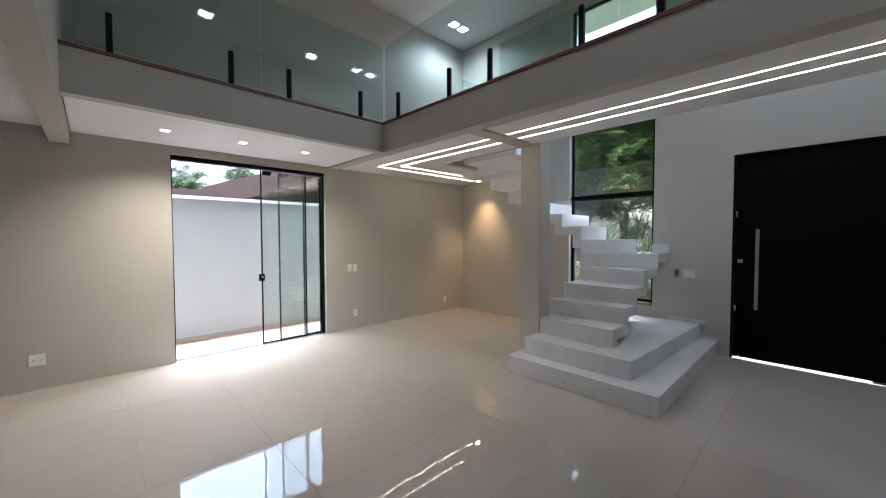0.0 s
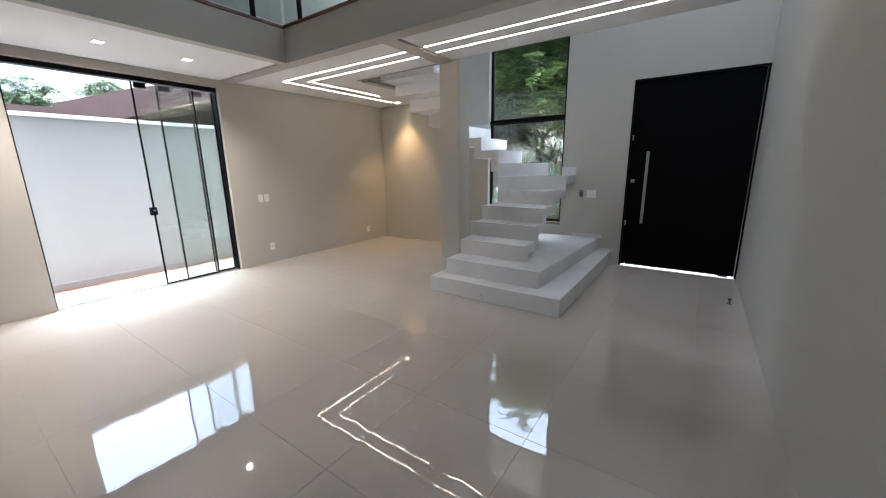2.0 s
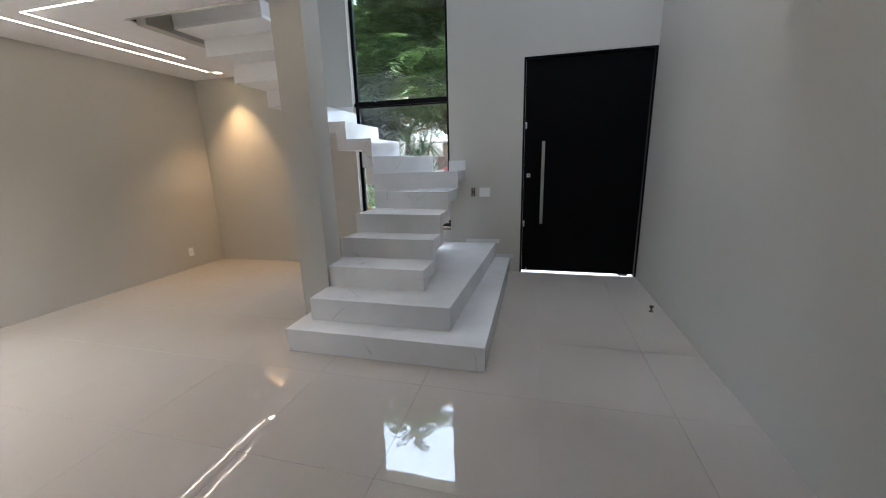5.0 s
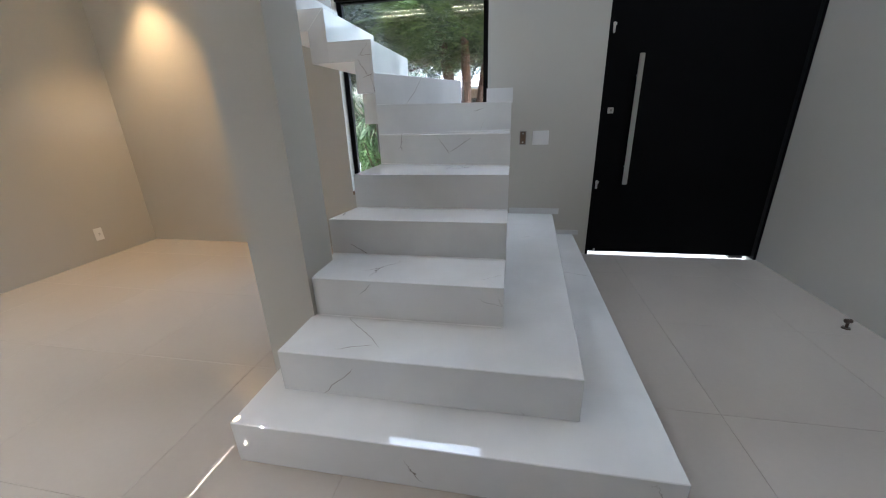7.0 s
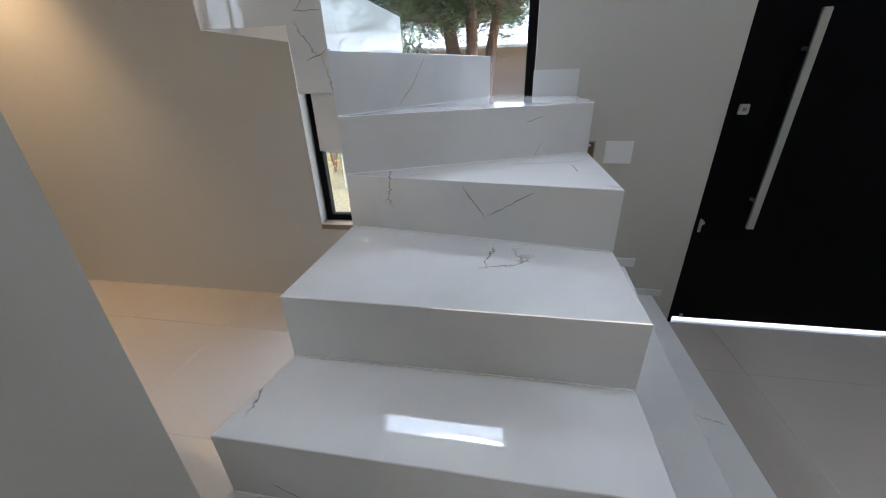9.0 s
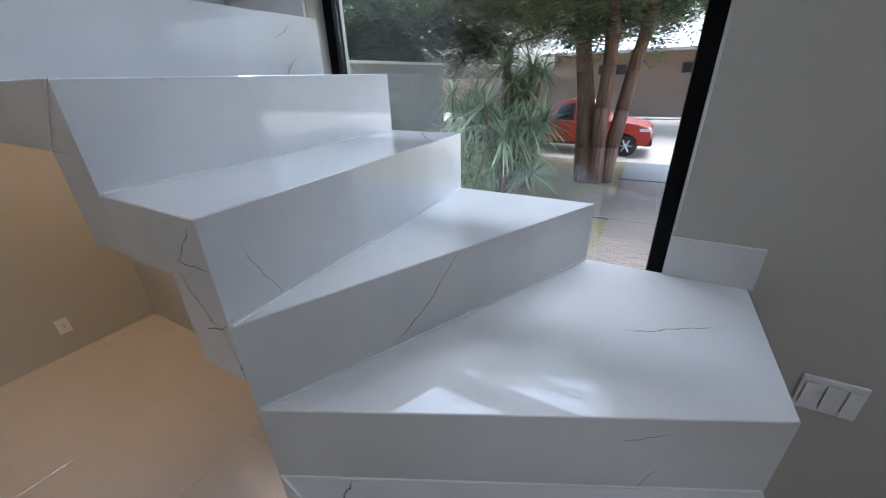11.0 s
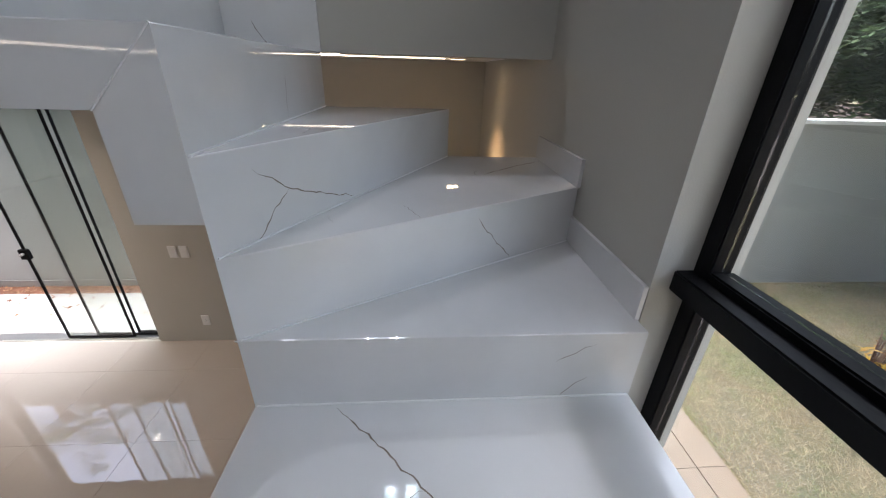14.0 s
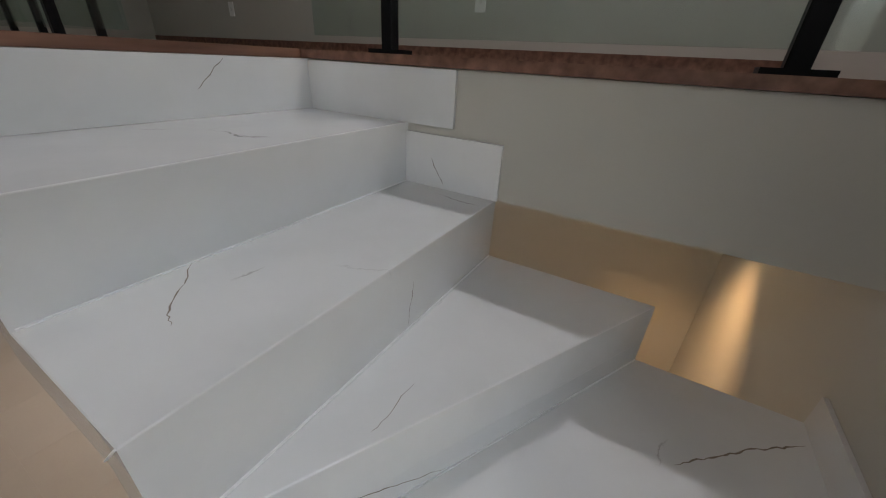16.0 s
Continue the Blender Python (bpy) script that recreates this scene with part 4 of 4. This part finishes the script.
tree((-13.0, -1.0, GZ), [(0, 0, 0.2, 3.4, 0.1, 0.1)], (-13.0, -1.0, 4.35), (0.75, 0.6, 0.45), 500, 26, FARLEAF, "rounded green tree beyond the neighbour's roof", 0.09, 2.0)

def palm(at, height, fronds, seed):
    """A palm with arching fronds of paired narrow leaflets."""
    r = random.Random(seed)
    t = thing("palm", at, "tall feathery green palm behind the yard wall", "palm")
    o = Vector(at)
    top = o + Vector((0.1, 0.05, height))
    part("trunk", tube(bmesh.new(), o - Vector((0, 0, 0.1)), top, 0.13, 0.09, 14), BARK, t, smooth=True)
    vs, fs = [], []
    for i in range(fronds):
        az, el = i * 2.4 + r.uniform(-0.2, 0.2), r.uniform(0.0, 1.25)
        d = Vector((math.cos(az) * math.cos(el), math.sin(az) * math.cos(el), math.sin(el)))
        side = d.cross(Vector((0, 0, 1))).normalized()
        ln = r.uniform(1.5, 2.0)
        for j in range(26):
            u = (j + 2) / 28
            b = top + d * ln * u + Vector((0, 0, -0.9 * u * u))
            for sgn in (-1, 1):
                e = (side * sgn + d * 0.7 + Vector((0, 0, r.uniform(-0.5, 0.0)))).normalized()
                fan_leaf(vs, fs, b, e, Vector((0, 0, 1)), 0.42 * (1.1 - 0.7 * u), 0.014, 0.3, 2)
    from_arrays("fronds", vs, fs, FARLEAF, t)
    return t


palm((-2.7, -7.9, GZ), 4.3, 15, 31)

pipe = thing("standpipe", (1.26, 3.10, GZ), "short capped white plastic pipe standing in the lawn", "pipe")
part("pipe", tube(bmesh.new(), (1.26, 3.10, GZ - 0.05), (1.265, 3.10, GZ + 0.53), 0.028, n=20), PLASTIC, pipe)
part("cap", soften(tube(bmesh.new(), (1.265, 3.10, GZ + 0.52), (1.265, 3.10, GZ + 0.57), 0.034, n=20), 0.004), PLASTIC, pipe)


def car(at):
    """A red car seen side-on, nose towards +x; at is the middle of its near side on the ground."""
    X, Y, Z = at
    t = thing("car", at, "bright red compact car parked at the far side of the path", "car")
    prof = [(-2.55, 0.55), (-2.5, 0.98), (-1.15, 1.02), (-1.05, 1.05), (-0.82, 1.66), (-0.3, 1.76), (0.35, 1.72), (1.02, 1.14), (1.85, 1.05), (2.22, 0.94), (2.33, 0.74), (2.31, 0.42),
            (1.98, 0.36), (1.9, 0.62), (1.62, 0.76), (1.34, 0.62), (1.26, 0.36), (-1.26, 0.36), (-1.34, 0.62), (-1.62, 0.76), (-1.9, 0.62), (-1.98, 0.4)]
    bm = bmesh.new()
    rings = []
    for yy, s in ((0.0, 0.97), (0.06, 1.0), (1.72, 1.0), (1.78, 0.97)):
        rings.append([bm.verts.new((X + x * (0.99 if s < 1 else 1), Y + yy + (0.16 * max(0, z - 1.05) / 0.7 if yy < 0.9 else -0.16 * max(0, z - 1.05) / 0.7), Z + z)) for x, z in prof])
    for a, b in zip(rings, rings[1:]):
        for i in range(len(prof)):
            j = (i + 1) % len(prof)
            bm.faces.new((a[i], a[j], b[j], b[i]))
    bm.faces.new(rings[0]), bm.faces.new(rings[-1][::-1])
    bmesh.ops.recalc_face_normals(bm, faces=bm.faces[:])
    body = part("body", bm, CARRED, t)
    for pts in ([(-0.78, 1.12), (-0.62, 1.58), (-0.28, 1.66), (-0.12, 1.66), (-0.12, 1.12)], [(-0.04, 1.12), (-0.04, 1.66), (0.32, 1.63), (0.80, 1.18), (0.80, 1.12)]):
        g = bmesh.new()
        f = [[g.verts.new((X + x, Y + d + 0.16 * max(0, z - 1.05) / 0.7, Z + z)) for x, z in pts] for d in (-0.012, 0.05)]
        g.faces.new(f[0]), g.faces.new(f[1][::-1])
        for i in range(len(pts)):
            g.faces.new((f[0][i], f[1][i], f[1][(i + 1) % len(pts)], f[0][(i + 1) % len(pts)]))
        bmesh.ops.recalc_face_normals(g, faces=g.faces[:])
        part("side_window", g, DARKGLASS, t)
    for x in (0.85, -0.1):
        part("door_handle", B(X + x - 0.75 if x > 0 else X - 0.75, (X + x - 0.6) if x > 0 else X - 0.6, Y - 0.03, Y + 0.02, Z + 0.97, Z + 1.0, soft=0.004), BLACK, t)
    part("sill", B(X - 1.2, X + 1.2, Y - 0.015, Y + 0.1, Z + 0.33, Z + 0.42, soft=0.01), BLACK, t)
    part("headlight", B(X + 1.95, X + 2.27, Y - 0.012, Y + 0.3, Z + 0.80, Z + 0.93, soft=0.02), HEADLIGHT, t)
    part("mirror", B(X + 0.72, X + 0.86, Y - 0.16, Y + 0.02, Z + 1.08, Z + 1.2, soft=0.02), CARRED, t)
    part("bumper", B(X + 2.1, X + 2.38, Y + 0.02, Y + 1.76, Z + 0.36, Z + 0.58, soft=0.03), BLACK, t)
    for x in (-1.62, 1.62):
        for yy in (0.02, 1.56):
            w = part("wheel", soften(tube(bmesh.new(), (X + x, Y + yy, Z + 0.35), (X + x, Y + yy + 0.22, Z + 0.35), 0.35, n=28), 0.03), TYRE, t)
            rim = tube(bmesh.new(), (X + x, Y + yy - 0.004, Z + 0.35), (X + x, Y + yy + 0.05, Z + 0.35), 0.07, n=16)
            for k in range(6):
                a = k * math.tau / 6
                tube(rim, (X + x, Y + yy + 0.005, Z + 0.35), (X + x + 0.22 * math.cos(a), Y + yy + 0.005, Z + 0.35 + 0.22 * math.sin(a)), 0.028, 0.022, 6)
            part("rim", rim, STEEL, w)
    t.scale = (0.76, 0.76, 0.76)
    return t


car((1.95, 9.3, GZ + 0.012))

# across the street
fw = thing("street_wall", (3.0, 19.2, GZ), "grey-brown street wall with a white gate post", "wall", kind="structure")
part("wall_body", B(-30, 40, 19.1, 19.3, -0.3, 1.75), FARWALL, fw)
part("gate_post", B(5.6, 5.95, 18.95, 19.25, -0.1, 2.15, soft=0.02), PLASTER, fw, "white gate post")
part("gate_post_cap", B(5.55, 6.0, 18.9, 19.3, 2.15, 2.25, soft=0.02), PLASTER, fw)
hs = thing("house", (6.0, 24.0, GZ), "low house with a grey tiled roof behind the street wall", "house")
part("wall", B(-2, 14, 23, 30, -0.1, 3.0), FARWALL, hs)
part("roof", slope(bmesh.new(), -2.6, 14.6, [(22.4, 2.9), (26.5, 4.3), (30.6, 2.9)], 0.15), CONCRETE, hs)
for x in (0.5, 4.5, 9.0):
    wdw = part("window", B(x, x + 1.4, 22.94, 23.02, 1.0, 2.2), DARKGLASS, hs)
    part("sill", B(x - 0.1, x + 1.5, 22.9, 22.995, 0.92, 0.998), PLASTER, wdw)
verge = bmesh.new()
box(verge, -30, 40, 18.2, 19.09, -0.3, GZ + 0.06)
setting("kerb", verge, CONCRETE, "low concrete kerb along the far side of the street", "kerb")

# lawn blades near the window
def blades(name, count, mat, label, green, seed):
    gv, gf = [], []
    rng = random.Random(seed)
    while len(gf) < count:
        x, y = rng.uniform(-1.15, 3.4), rng.uniform(0.25, 8.2)
        if x > -0.2 and y < 1.85:
            continue
        if x > 2.84 and (y < 6.3) and not (x < 3.38 and 3.12 < y < 4.5):
            continue
        if rng.random() > 1.15 - y * 0.09:
            continue
        tuft = noise.noise(Vector((x * 1.3, y * 1.3, 4.0))) + 0.6 * noise.noise(Vector((x * 5, y * 5, 9.0)))
        if green and tuft < 0.12 + rng.uniform(-0.2, 0.2):
            continue
        a, h, l = rng.uniform(0, math.tau), rng.uniform(0.006, 0.026), rng.uniform(0.02, 0.065)
        k = len(gv)
        gv += [(x, y, GZ - 0.002), (x + 0.008 * math.cos(a), y - 0.008 * math.sin(a), GZ - 0.002), (x + l * math.sin(a), y + l * math.cos(a), GZ + h)]
        gf.append((k, k + 1, k + 2))
    tagged(from_arrays(name, gv, gf, mat), label, "grass", kind="stuff")


blades("dry_grass", 110000, GRASS, "short dry straw-coloured blades of the lawn", False, 8)
blades("green_grass", 32000, GREENGRASS, "patches of short green blades in the dry lawn", True, 18)


# ---- pieces of floor and path ----
def laid(parent, name, mat, x0, x1, y0, y1, z, wx, wy, gx, gy, gap, thick=0.008, keep=None):
    """Lays tiles of wx by wy on a grid through (gx, gy), cut at the borders; equal tiles share a mesh."""
    store = {}
    i0, i1 = math.floor((x0 - gx) / wx), math.ceil((x1 - gx) / wx)
    j0, j1 = math.floor((y0 - gy) / wy), math.ceil((y1 - gy) / wy)
    for i in range(i0, i1):
        for j in range(j0, j1):
            a, b = max(x0, gx + i * wx), min(x1, gx + (i + 1) * wx)
            c, d = max(y0, gy + j * wy), min(y1, gy + (j + 1) * wy)
            if b - a < 0.02 or d - c < 0.02 or (keep and not keep((a + b) / 2, (c + d) / 2)):
                continue
            key = (round(b - a, 3), round(d - c, 3))
            if key not in store:
                hx, hy, e = key[0] / 2 - gap, key[1] / 2 - gap, 0.0006
                vs = [(-hx, -hy, -thick), (hx, -hy, -thick), (hx, hy, -thick), (-hx, hy, -thick), (-hx, -hy, -e), (hx, -hy, -e), (hx, hy, -e), (-hx, hy, -e),
                      (-hx + e, -hy + e, 0), (hx - e, -hy + e, 0), (hx - e, hy - e, 0), (-hx + e, hy - e, 0)]
                me = bpy.data.meshes.new(name)
                me.from_pydata(vs, [], [(8, 9, 10, 11), (0, 1, 5, 4), (1, 2, 6, 5), (2, 3, 7, 6), (3, 0, 4, 7), (4, 5, 9, 8), (5, 6, 10, 9), (6, 7, 11, 10), (7, 4, 8, 11)])
                me.materials.append(mat)
                store[key] = me
            ob = new(name, store[key])
            ob.parent = parent
            ob.location = Vector(((a + b) / 2, (c + d) / 2, z)) - ORIGIN[parent]


fl = thing("floor", (3.0, -4.0, 0.0), "polished beige porcelain tiles, mirror-bright, thin grey joints", "floor", kind="structure")
laid(fl, "tile", TILE, 0.0, XR, YB, 0.0, 0.0, 0.757, 0.757, 4.965, -1.93, 0.0006)
laid(pth, "paver", DECKWOOD, 2.88, 6.0, 1.845, 6.88, GZ + 0.02, 0.62, 1.24, 3.365, 0.72, 0.004, 0.03,
     keep=lambda x, y: x > 3.365 or 1.9 < y < 3.2 or 4.45 < y < 5.7)
laid(porch, "stone_tile", SILLSTONE, -0.2, 6.33, 0.2, 1.60, GZ + 0.028, 0.60, 0.60, 0.31, 0.40, 0.002, 0.012)
laid(porch, "edge_tile", SILLSTONE, -0.2, 6.33, 1.60, 1.84, GZ + 0.032, 0.60, 0.24, 0.31, 1.60, 0.002, 0.03)
